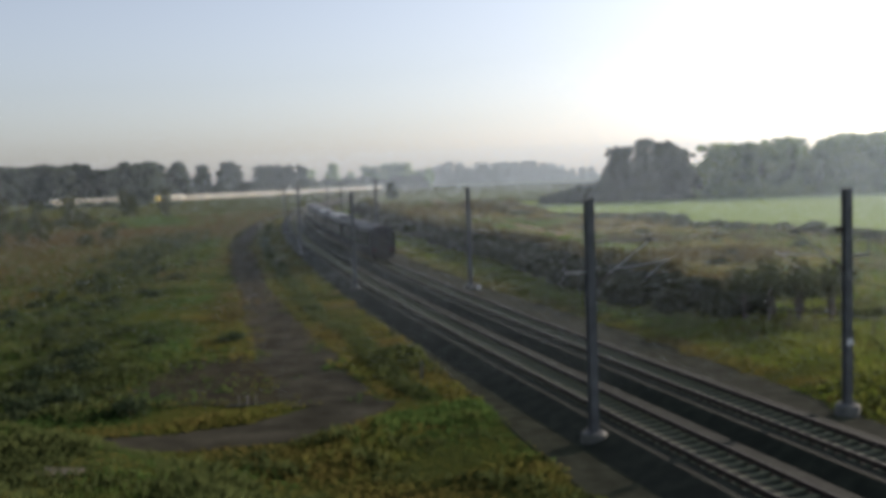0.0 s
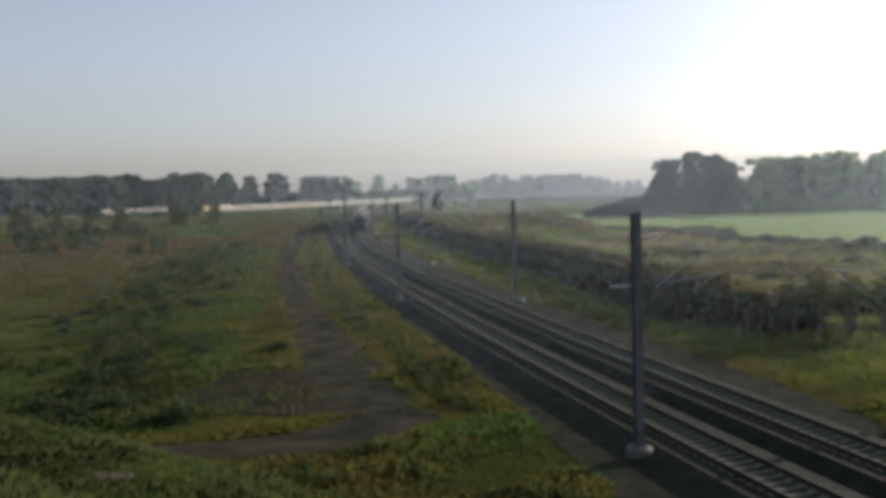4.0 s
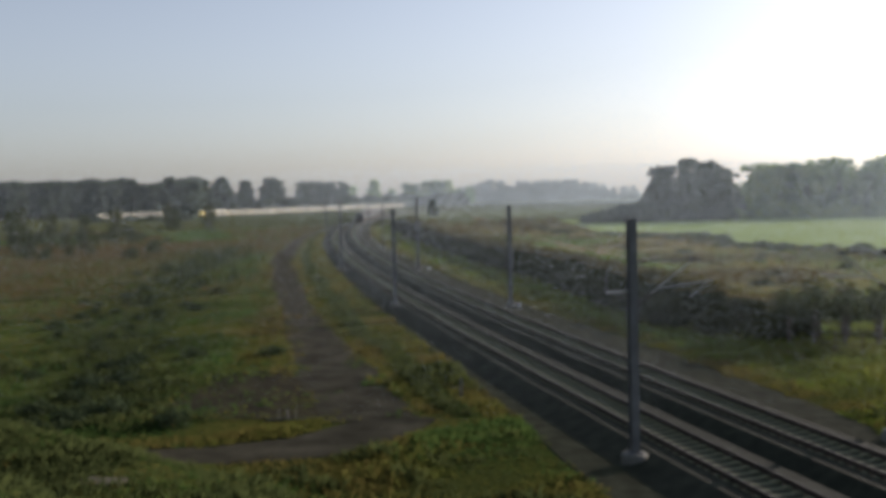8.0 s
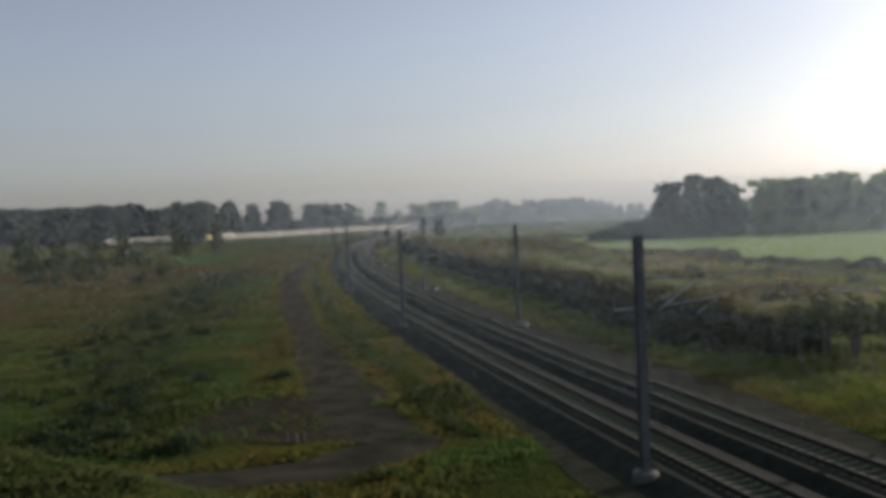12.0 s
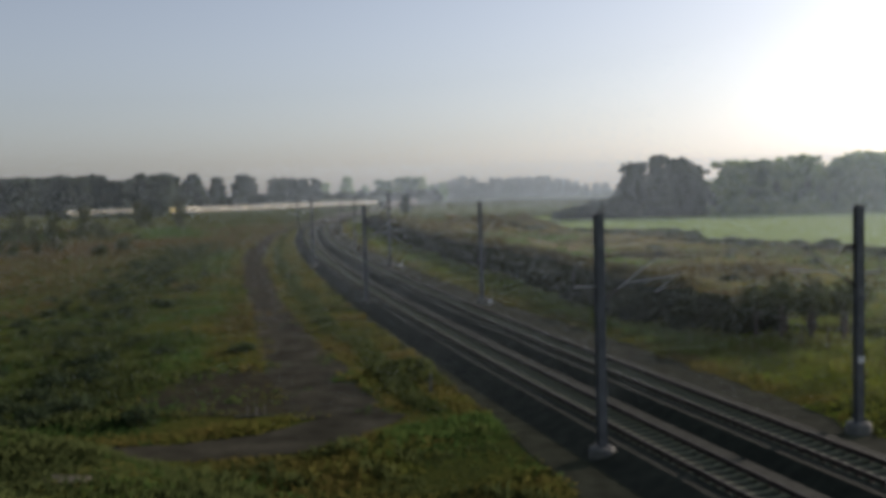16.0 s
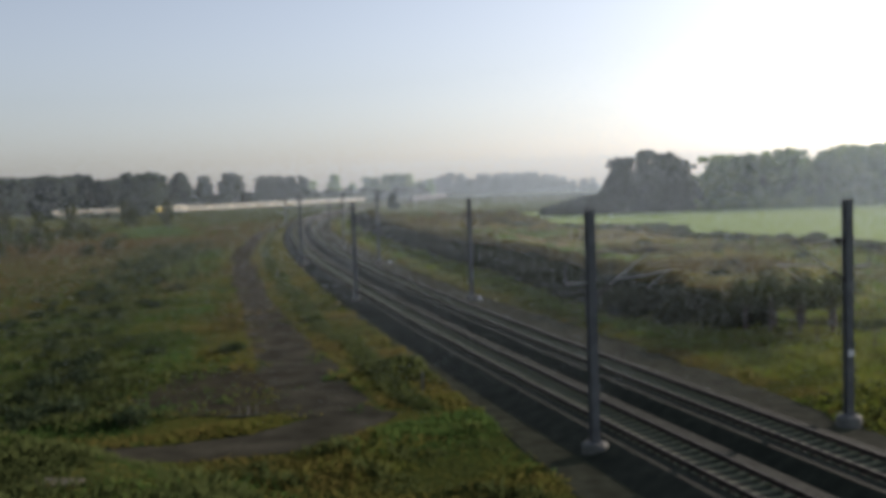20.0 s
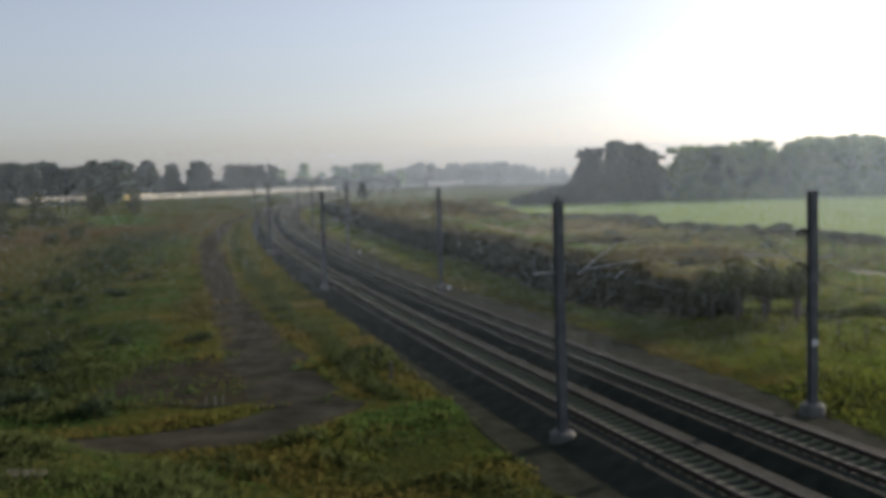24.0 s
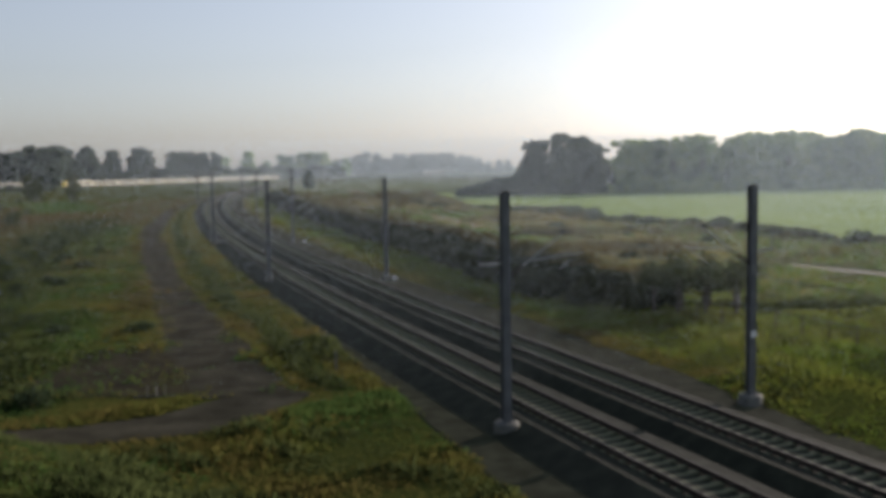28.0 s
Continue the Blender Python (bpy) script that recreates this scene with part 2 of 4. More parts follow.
CX, CY = 7.0 + BEND_R * math.cos(HEAD), 35.0 + BEND_R * math.sin(HEAD)
NEAR, FAR = 0.60, 5.38               # offsets of the two track centres
RAIL_Z = 0.62                       # top of the rails over the ground beside them


def rail_xy(s, off):
    a = HEAD - s / BEND_R
    return CX - (BEND_R - off) * math.cos(a), CY - (BEND_R - off) * math.sin(a)


def rail_pose(s, off, z=0.0):
    x, y = rail_xy(s, off)
    return Matrix.Translation((x, y, z)) @ Matrix.Rotation(HEAD - s / BEND_R, 4, "Z")


def offset_of(x, y):
    return BEND_R - np.hypot(np.asarray(x) - CX, np.asarray(y) - CY)


def along_of(x, y):
    return (HEAD - np.arctan2(CY - np.asarray(y), CX - np.asarray(x))) * BEND_R


def smooth(a, b, v):
    u = np.clip((np.asarray(v, float) - a) / (b - a), 0, 1)
    return u * u * (3 - 2 * u)


def ground_z(x, y, banks=True):
    """Height of the ground: a flat meadow with low swells, the bank under the camera, and ditches."""
    x, y = np.asarray(x, float), np.asarray(y, float)
    off = offset_of(x, y)
    away = smooth(4.0, 14.0, np.abs(off - 3.0) - 5.0)
    swell = 0.035 * np.sin(x * 0.21 + 0.6 * np.sin(y * 0.13)) * np.sin(y * 0.17 + 1.1) + 0.02 * np.sin(x * 0.47 + y * 0.11) * np.sin(y * 0.39 - x * 0.2)
    z = swell * away * (1 - smooth(4, 22, x) * smooth(75, 100, y)) * smooth(330, 240, y)
    if banks:
        u = 23.0 - (0.55 * x + 0.835 * y)
        near = smooth(4.0, 13.0, -off) * (x * x + y * y < 300 ** 2)
        z = z + np.clip(u, 0, 5) * 0.44 * smooth(-4.0, -10.0, x) * near + np.clip(u - 9, 0, 16) * 0.5 * near
    ditch = np.abs(y - np.interp(x, [14, 20, 27, 36, 70, 120], [78, 68, 63.5, 63.0, 66, 70]))
    z = z - 0.9 * smooth(2.2, 0.6, ditch) * smooth(19, 23, x) * smooth(110, 80, x)
    return z


def mesh_object(name, verts, faces, mat, parent=None, label="", smooth_shade=False):
    me = bpy.data.meshes.new(name)
    me.from_pydata([tuple(map(float, v)) for v in verts] if not isinstance(verts, np.ndarray) else verts.tolist(), [], faces if not isinstance(faces, np.ndarray) else faces.tolist())
    me.materials.append(mat)
    if smooth_shade:
        me.polygons.foreach_set("use_smooth", [True] * len(me.polygons))
    me.update()
    ob = new(name, me)
    if parent:
        ob.parent = parent
    if label:
        ob["label"] = label
    return ob


def part(name, bm, mat, parent=None, label="", shade=False):
    me = bpy.data.meshes.new(name)
    bmesh.ops.recalc_face_normals(bm, faces=bm.faces[:])
    bm.to_mesh(me)
    bm.free()
    me.materials.append(mat)
    if shade:
        me.polygons.foreach_set("use_smooth", [True] * len(me.polygons))
    ob = new(name, me)
    if parent:
        ob.parent = parent
    if label:
        ob["label"] = label
    return ob


def box(bm, x0, x1, y0, y1, z0, z1, bevel=0.0):
    m = Matrix.LocRotScale(((x0 + x1) / 2, (y0 + y1) / 2, (z0 + z1) / 2), None, (x1 - x0, y1 - y0, z1 - z0))
    made = bmesh.ops.create_cube(bm, size=1, matrix=m)["verts"]
    if bevel:
        edges = list({e for v in made for e in v.link_edges})
        bmesh.ops.bevel(bm, geom=edges, offset=bevel, segments=2, affect="EDGES", clamp_overlap=True)
    return bm


def tube(bm, a, b, r0, r1=None, sides=8):
    a, b = Vector(a), Vector(b)
    d = b - a
    m = Matrix.Translation((a + b) / 2) @ d.to_track_quat("Z", "Y").to_matrix().to_4x4()
    bmesh.ops.create_cone(bm, cap_ends=True, segments=sides, radius1=r0, radius2=r0 if r1 is None else r1, depth=d.length, matrix=m)
    return bm


def sweep(bm, pts, r, sides=5):
    """One unbroken wire or pipe through points."""
    rings = []
    for i, p in enumerate(pts):
        a, b = Vector(pts[max(i - 1, 0)]), Vector(pts[min(i + 1, len(pts) - 1)])
        q = (b - a).to_track_quat("Z", "Y")
        rings.append([bm.verts.new(Vector(p) + q @ Vector((math.cos(k * 6.2832 / sides) * r, math.sin(k * 6.2832 / sides) * r, 0))) for k in range(sides)])
    for u, v in zip(rings[:-1], rings[1:]):
        for k in range(sides):
            bm.faces.new((u[k], u[(k + 1) % sides], v[(k + 1) % sides], v[k]))
    return bm


def thing(name, label, category, group="", kind=""):
    return tagged(new(name), label, category, group, kind)


def sheet(name, rows, mat, label, lift=0.04, kind="structure", category="ground", banks=True, w=8):
    """A strip of ground from rows of (left point, right point), draped over the ground."""
    verts, faces = [], []
    for (x0, y0), (x1, y1) in rows:
        for j in range(w + 1):
            u = j / w
            x, y = x0 + (x1 - x0) * u, y0 + (y1 - y0) * u
            verts.append((x, y, float(ground_z(x, y, banks)) + lift - (0.03 if j in (0, w) else 0)))
    for i in range(len(rows) - 1):
        for j in range(w):
            a = i * (w + 1) + j
            faces.append((a, a + 1, a + w + 2, a + w + 1))
    return tagged(mesh_object(name, verts, faces, mat, smooth_shade=True), label, category, "", kind)


def line_at(points, n):
    """n points spaced evenly by parameter along a smooth line through points."""
    p = np.array(points, float)
    d = np.r_[0, np.cumsum(np.hypot(*np.diff(p, axis=0).T))]
    t = np.linspace(0, d[-1], n)
    return np.stack([np.interp(t, d, p[:, 0]), np.interp(t, d, p[:, 1])], 1)


# ---- ground ----
def graded(lo, a, b, hi, step):
    out = list(np.arange(a, b + step / 2, step))
    d, v = step, a
    while v > lo:
        d *= 1.18
        v -= d
        out.insert(0, v)
    d, v = step, b
    while v < hi:
        d *= 1.18
        v += d
        out.append(v)
    return np.array(out)


gx, gy = graded(-3500, -90, 70, 3500, 1.4), graded(-600, 8, 230, 4200, 1.4)
XX, YY = np.meshgrid(gx, gy)
ZZ = ground_z(XX, YY)
nx = len(gx)
gi = (np.arange(len(gy) - 1)[:, None] * nx + np.arange(nx - 1)[None, :]).ravel()
tagged(mesh_object("ground", np.stack([XX.ravel(), YY.ravel(), ZZ.ravel()], 1), np.stack([gi, gi + 1, gi + nx + 1, gi + nx], 1), M_GROUND, smooth_shade=True),
       "flat rough meadow of green and yellowing grass", "ground", "", "structure")

# ---- paths, field ----
PATH_R = [(-2.6, 42.6), (-4.4, 48.0), (-6.3, 54.4), (-8.0, 60.5), (-10.6, 68.3), (-15.4, 86.3), (-20.9, 109.1), (-29.0, 145.0), (-35.0, 178.7), (-44.0, 240.0), (-50.0, 320.0), (-52.0, 420.0)]
PATH_L = [(-7.6, 42.2), (-8.4, 46.0), (-11.0, 53.6), (-12.9, 61.4), (-15.4, 72.0), (-20.0, 92.0), (-25.5, 114.0), (-34.5, 152.0), (-40.5, 186.0), (-48.5, 245.0), (-54.5, 325.0), (-56.5, 425.0)]


def ragged(pts, n, amount, seed):
    p = line_at(pts, n)
    rnd = np.random.RandomState(seed)
    k = np.convolve(rnd.randn(n + 8), np.ones(5) / 5, "same")[4:-4] * amount
    p[:, 0] += k
    return p


sheet("dirt_path", list(zip(ragged(PATH_L, 170, 0.35, 1), ragged(PATH_R, 170, 0.35, 2))), M_DIRT, "grey-brown dirt track bending along the railway", 0.05, category="path")
sheet("dirt_path_branch", list(zip(ragged([(-21, 37.2), (-16.6, 37.6), (-11.4, 38.2), (-8.3, 39.6), (-6.9, 41.6), (-4.6, 43.6)], 60, 0.12, 3), ragged([(-20, 34.6), (-14.5, 34.5), (-9.7, 35.7), (-5.5, 36.8), (-3.7, 38.9), (-2.3, 42.6)], 60, 0.12, 4))), M_DIRT,
      "grey-brown dirt track turning off beside the bank", 0.055, category="path", banks=False)
sheet("bare_soil", list(zip(ragged([(-14.4, 43.2), (-16.3, 48.1), (-16.2, 51.1), (-14.6, 54.3), (-12.2, 56.4)], 40, 0.7, 5), ragged([(-7.2, 43.0), (-8.4, 46.5), (-9.6, 50.2), (-10.9, 53.6), (-11.4, 55.6)], 40, 0.1, 6))), M_SOIL, "patch of bare dark soil beside the dirt track", 0.045, category="soil")
sheet("rough_plateau", list(zip(line_at([(48, 72), (32, 76), (26, 80), (20, 98), (12.5, 126), (2, 178), (-7, 240), (-14, 300)], 60), line_at([(90, 72), (88, 90), (82, 103), (60, 126), (51, 148), (45, 178), (38, 206), (27, 300)], 60))), M_DRY_GROUND, "brown dry ground of the rough land beyond the hedge", 0.03, w=30)
sheet("crop_field", list(zip(line_at([(18, 352), (24, 300), (27, 232), (37, 203), (41, 172), (47, 155), (56, 146), (58.5, 130), (60, 112), (68, 99), (86, 90)], 60), line_at([(30, 356), (60, 345), (100, 330), (180, 310), (260, 290), (330, 260), (380, 220), (420, 160)], 60))), M_FIELD,
      "pale green crop field in morning haze", 0.12, category="field", w=40)
sheet("far_pasture", list(zip(line_at([(-40, 430), (10, 420), (40, 415)], 20), line_at([(-60, 640), (20, 660), (120, 650)], 20))), M_PASTURE, "dull green pasture before the far trees", 0.12, category="field")
# a dry strip along the top of the hedge, and a narrow farm lane beyond it
DRY_STRIP = [(-5.0, 430), (-1.3, 399), (5.9, 293), (9.9, 228), (14.8, 189), (19.4, 155), (22.5, 140), (24.5, 131)]
LANE = [(41.2, 89), (43.4, 82.2), (47.0, 76), (56, 67), (70, 56)]


def along(points, width, n, ragged_by, seed):
    """Rows of left and right points that follow a line at a given width."""
    p = line_at(points, n)
    t = np.gradient(p, axis=0)
    t /= np.linalg.norm(t, axis=1)[:, None]
    nrm = np.stack([-t[:, 1], t[:, 0]], 1)
    rnd = np.random.RandomState(seed)
    k = np.convolve(rnd.randn(n + 8), np.ones(5) / 5, "same")[4:-4] * ragged_by
    return list(zip(p + nrm * (width / 2 + k)[:, None], p - nrm * (width / 2 - k[::-1])[:, None]))


sheet("dry_strip", along(DRY_STRIP, 3.2, 90, 0.5, 21), M_STRIP, "bare reddish strip of trodden dry grass", 0.07, category="path", w=4)
sheet("farm_lane", along(LANE, 1.9, 40, 0.15, 22), M_SAND, "pale sandy farm lane through the rough grass", 0.08, category="path", w=4)

# ---- railway ----
S0, S1 = -60, 760


def profile_strip(name, prof, mat, label, s0=S0, s1=S1, step=4.0, category="railway"):
    verts, faces = [], []
    ss = np.arange(s0, s1 + 0.1, step)
    for s in ss:
        for off, z in prof:
            x, y = rail_xy(s, off)
            verts.append((x, y, z))
    w = len(prof)
    for i in range(len(ss) - 1):
        for j in range(w - 1):
            a = i * w + j
            faces.append((a, a + 1, a + w + 1, a + w))
    return tagged(mesh_object(name, verts, faces, mat, smooth_shade=False), label, category, "", "structure")


# the gravel on the near side narrows away from the bridge
CESS_RIGHT_S, CESS_RIGHT = [-60, -4, 6, 20, 33, 45, 200, 760], [8.9, 9.25, 10.15, 10.6, 10.6, 10.3, 10.2, 10.2]
CESS_S, CESS_OFF = [-60, -8, 4, 14, 29, 60, 200, 760], [-5.2, -4.4, -3.75, -3.35, -2.95, -2.55, -2.4, -2.4]


def cess():
    verts, faces = [], []
    ss = np.arange(S0, S1 + 0.1, 2.0)
    rnd = np.random.RandomState(12)
    for s in ss:
        edge = float(np.interp(s, CESS_S, CESS_OFF)) + rnd.uniform(-0.08, 0.08)
        right = float(np.interp(s, CESS_RIGHT_S, CESS_RIGHT)) + rnd.uniform(-0.1, 0.1)
        for off, z in ((edge - 0.15, -0.03), (edge, 0.04), (-2.0, 0.05), (0.5, 0.05), (3.0, 0.05), (8.2, 0.05), (right, 0.04), (right + 0.2, -0.03)):
            verts.append((*rail_xy(s, off), z))
    for i in range(len(ss) - 1):
        for j in range(7):
            a = i * 8 + j
            faces.append((a, a + 1, a + 9, a + 8))
    tagged(mesh_object("cess", verts, faces, M_CESS), "grey gravel strip beside the tracks", "gravel", "", "structure")


cess()
for c in (NEAR, FAR):
    profile_strip("ballast", [(c - (3.05 if c == NEAR else 2.35), 0.03), (c - 1.62, 0.452), (c - 0.98, 0.455), (c - 0.88, 0.394), (c + 0.88, 0.394), (c + 0.98, 0.455), (c + 1.65, 0.452), (c + 2.35, 0.03)], M_BALLAST, "dark grey ballast bed of crushed stone", category="ballast")


def rails():
    for c in (NEAR, FAR):
        for side in (-0.7525, 0.7525):
            o = c + side
            b = RAIL_Z - 0.172
            rail = profile_strip("rail", [(o - 0.075, b), (o - 0.075, b + 0.02), (o - 0.01, b + 0.045), (o - 0.01, b + 0.125), (o - 0.036, b + 0.14), (o - 0.036, b + 0.166), (o + 0.036, b + 0.166), (o + 0.036, b + 0.14), (o + 0.01, b + 0.125), (o + 0.01, b + 0.045), (o + 0.075, b + 0.02), (o + 0.075, b)], M_RAIL, "rusty steel rail with a bright running surface", category="rail")
            head = profile_strip("running_surface", [(o - 0.032, b + 0.1665), (o - 0.03, b + 0.172), (o + 0.03, b + 0.172), (o + 0.032, b + 0.1665)], M_RAILTOP, "")
            del head["category"], head["kind"]
            head.parent = rail


rails()


# ---- catenary poles ----
# along, offset and height of each mast; the further ones' extra height fits the camera's view
POLES_L = [(0.3, -1.72, 9.0), (52.6, -1.36, 9.0), (100.0, -2.0, 9.9), (153.5, -1.85, 9.75)]
POLES_R = [(0.1, 9.18, 9.0), (49.2, 8.40, 9.0), (96.5, 8.15, 9.95), (148.5, 8.6, 9.65), (202.0, 8.85, 9.3)]


def catenary_pole(height):
    """An H-section mast on a round concrete foot, whose cantilever reaches towards +x."""
    mast = thing("catenary_mast", "grey galvanised steel catenary mast on a concrete foot", "mast", "catenary masts along the railway")
    bm = bmesh.new()
    half = [(0.15, -0.152), (0.15, -0.128), (0.009, -0.128), (0.009, 0.128), (0.15, 0.128), (0.15, 0.152)]
    section = half + [(-x, y) for x, y in reversed(half)]
    lower, upper = [[bm.verts.new((x, y, z)) for x, y in section] for z in (0.52, height)]
    for k in range(12):
        bm.faces.new((lower[k], lower[(k + 1) % 12], upper[(k + 1) % 12], upper[k]))
    bm.faces.new(lower)
    bm.faces.new(upper)
    part("post", bm, M_GALV, mast)
    part("cap", box(bmesh.new(), -0.17, 0.17, -0.17, 0.17, height, height + 0.03), M_GALV, mast)
    # round caisson with a chamfered rim
    bm = bmesh.new()
    rings = [[bm.verts.new((r * math.cos(k * math.tau / 20), r * math.sin(k * math.tau / 20), z)) for k in range(20)] for r, z in ((0.50, -0.5), (0.49, 0.38), (0.46, 0.46), (0.40, 0.49))]
    for u, v in zip(rings[:-1], rings[1:]):
        for k in range(20):
            bm.faces.new((u[k], u[(k + 1) % 20], v[(k + 1) % 20], v[k]))
    bm.faces.new(rings[-1])
    part("foot", bm, M_FOOT, mast, "pale round concrete foot")
    part("base_plate", box(bmesh.new(), -0.24, 0.24, -0.24, 0.24, 0.49, 0.52), M_GALV, mast)
    for x in (-0.19, 0.19):
        for y in (-0.19, 0.19):
            part("bolt", tube(bmesh.new(), (x, y, 0.52), (x, y, 0.60), 0.022, sides=6), M_GALV, mast)
    arm = part("cantilever", tube(bmesh.new(), (0.72, 0, 6.27), (2.38, 0, 7.42), 0.034), M_TUBE, mast, "grey aluminium cantilever tube")
    part("stay_tube", tube(bmesh.new(), (0.62, 0, 7.46), (2.75, 0, 7.46), 0.032), M_GALV, arm)
    for a, b in (((0.12, 0, 5.86), (0.74, 0, 6.28)), ((0.12, 0, 7.46), (0.64, 0, 7.46))):
        rod = part("insulator", tube(bmesh.new(), a, b, 0.035, sides=8), M_INSULATOR, arm, "dark ribbed insulator")
        d = Vector(b) - Vector(a)
        for k in range(5):
            p, q = Vector(a) + d * (0.16 + 0.16 * k), Vector(a) + d * (0.20 + 0.16 * k)
            part("rib", tube(bmesh.new(), p, q, 0.075, 0.06, 10), M_INSULATOR, rod)
    part("messenger_clamp", box(bmesh.new(), 2.30, 2.46, -0.03, 0.03, 7.38, 7.56, 0.01), M_GALV, arm)
    part("registration_tube", tube(bmesh.new(), (0.98, 0, 6.46), (3.25, 0, 6.66), 0.032), M_TUBE, arm)
    part("steady_arm", tube(bmesh.new(), (3.0, 0, 6.60), (2.25, 0, 6.06), 0.02), M_TUBE, arm)
    part("dropper_stay", tube(bmesh.new(), (2.2, 0, 7.32), (2.75, 0, 6.62), 0.012, sides=5), M_GALV, arm)
    br = part("feeder_bracket", tube(bmesh.new(), (-0.15, 0, 6.40), (-1.02, 0, 6.40), 0.045), M_TUBE, mast)
    part("feeder_post", tube(bmesh.new(), (-1.0, 0, 6.34), (-1.0, 0, 7.05), 0.034), M_GALV, br)
    part("bracket_stay", tube(bmesh.new(), (-0.15, 0, 5.95), (-0.62, 0, 6.38), 0.02, sides=6), M_GALV, br)
    return mast


def masts():
    built = {}
    for s, off, height in POLES_L + POLES_R:
        m = rail_pose(s, off) if off < 0 else rail_pose(s, off) @ Matrix.Rotation(math.pi, 4, "Z")
        if height in built:
            mast = copy_thing(built[height], m)
        else:
            mast = built[height] = catenary_pole(height)
            mast.matrix_basis = m
        if (s, off) == POLES_R[0][:2]:
            part("plate", box(bmesh.new(), -0.15, 0.15, 0.155, 0.175, 2.85, 3.12, 0.01), M_SIGN, mast, "small white plate on the mast")


masts()


def wires():
    """Contact and messenger wires of both tracks, hung from mast to mast."""
    for c, posts in ((NEAR, [p[0] for p in POLES_L]), (FAR, [p[0] for p in POLES_R])):
        for name, z0, sag, r in (("contact_wire", 6.05, 0.0, 0.008), ("messenger_wire", 7.46, 0.75, 0.006)):
            pts = []
            for a, b in zip([posts[0] - 50] + posts[:-1], posts):
                for i in range(0 if not pts else 1, 9):
                    u = i / 8
                    x, y = rail_xy(a + (b - a) * u, c)
                    pts.append((x, y, z0 - sag * 4 * u * (1 - u)))
            bm = sweep(bmesh.new(), pts, r)
            tagged(part(name, bm, M_GALV), "thin overhead wire hung between the masts", "wire", "overhead wires")


wires()


def sleepers():
    """Concrete sleepers: those close by one by one, the rest of each track as one mesh."""
    bm = bmesh.new()
    prof = [(-1.26, 0.0), (-1.26, 0.16), (-1.18, 0.19), (-0.5, 0.19), (-0.3, 0.15), (0.3, 0.15), (0.5, 0.19), (1.18, 0.19), (1.26, 0.16), (1.26, 0.0)]
    lo = [bm.verts.new((x, -0.14 if z < 0.1 else -0.11, z)) for x, z in prof]
    hi = [bm.verts.new((x, 0.14 if z < 0.1 else 0.11, z)) for x, z in prof]
    for i in range(len(prof) - 1):
        bm.faces.new((lo[i], lo[i + 1], hi[i + 1], hi[i]))
    bm.faces.new(lo)
    bm.faces.new(hi[::-1])
    me = bpy.data.meshes.new("sleeper")
    bmesh.ops.recalc_face_normals(bm, faces=bm.faces[:])
    bm.to_mesh(me)
    bm.free()
    me.materials.append(M_SLEEPER)
    v0 = np.array([v.co[:] for v in me.vertices])
    f0 = [tuple(p.vertices) for p in me.polygons]
    rnd = np.random.RandomState(4)
    for c, bed in zip((NEAR, FAR), BEDS):
        verts, faces = [], []
        for k in range(-20, 700):
            m = rail_pose(k * 0.6, c, RAIL_Z - 0.172 - 0.19 + rnd.uniform(-0.008, 0.004)) @ Matrix.Rotation(rnd.uniform(-0.01, 0.01), 4, "Z")
            if k < 125:
                ob = new("sleeper", me)
                ob.parent = bed
                ob.matrix_basis = m
            else:
                a = np.array(m)
                base = len(verts)
                verts.extend((v0 @ a[:3, :3].T + a[:3, 3]).tolist())
                faces.extend([tuple(base + i for i in f) for f in f0])
        far = mesh_object("sleepers_beyond", verts, faces, M_SLEEPER, bed)
        far["kind"] = "stuff"


BEDS = [o for o in scene.objects if o.name.startswith("ballast")]
sleepers()


# ---- trees ----
def leaf_cloud(blobs, count, size, rnd, flat=0.75, jitter=0.6):
    """Small leaf clumps over the outsides of several lobes."""
    vol = np.array([b[3] ** 2 for b in blobs])
    pick = rnd.choice(len(blobs), count, p=vol / vol.sum())
    c = np.array([b[:3] for b in blobs])[pick]
    r = np.array([b[3] for b in blobs])[pick]
    d = rnd.randn(count, 3)
    d /= np.linalg.norm(d, axis=1)[:, None]
    rad = r * rnd.uniform(0.55, 1.06, count) ** 0.6
    p = c + d * rad[:, None] * np.array([1, 1, flat])
    n = d + rnd.randn(count, 3) * jitter
    n /= np.linalg.norm(n, axis=1)[:, None]
    t = np.cross(n, rnd.randn(count, 3))
    t /= np.linalg.norm(t, axis=1)[:, None]
    b = np.cross(n, t)
    s = size * rnd.uniform(0.55, 1.3, count)[:, None]
    a = rnd.uniform(0.5, 1.0, count)[:, None]
    quad = np.stack([p - t * s, p - b * s * a + n * s * 0.2, p + t * s, p + b * s * a + n * s * 0.2], 1)
    v = quad.reshape(-1, 3)
    f = np.arange(count * 4).reshape(-1, 4)
    return v, f


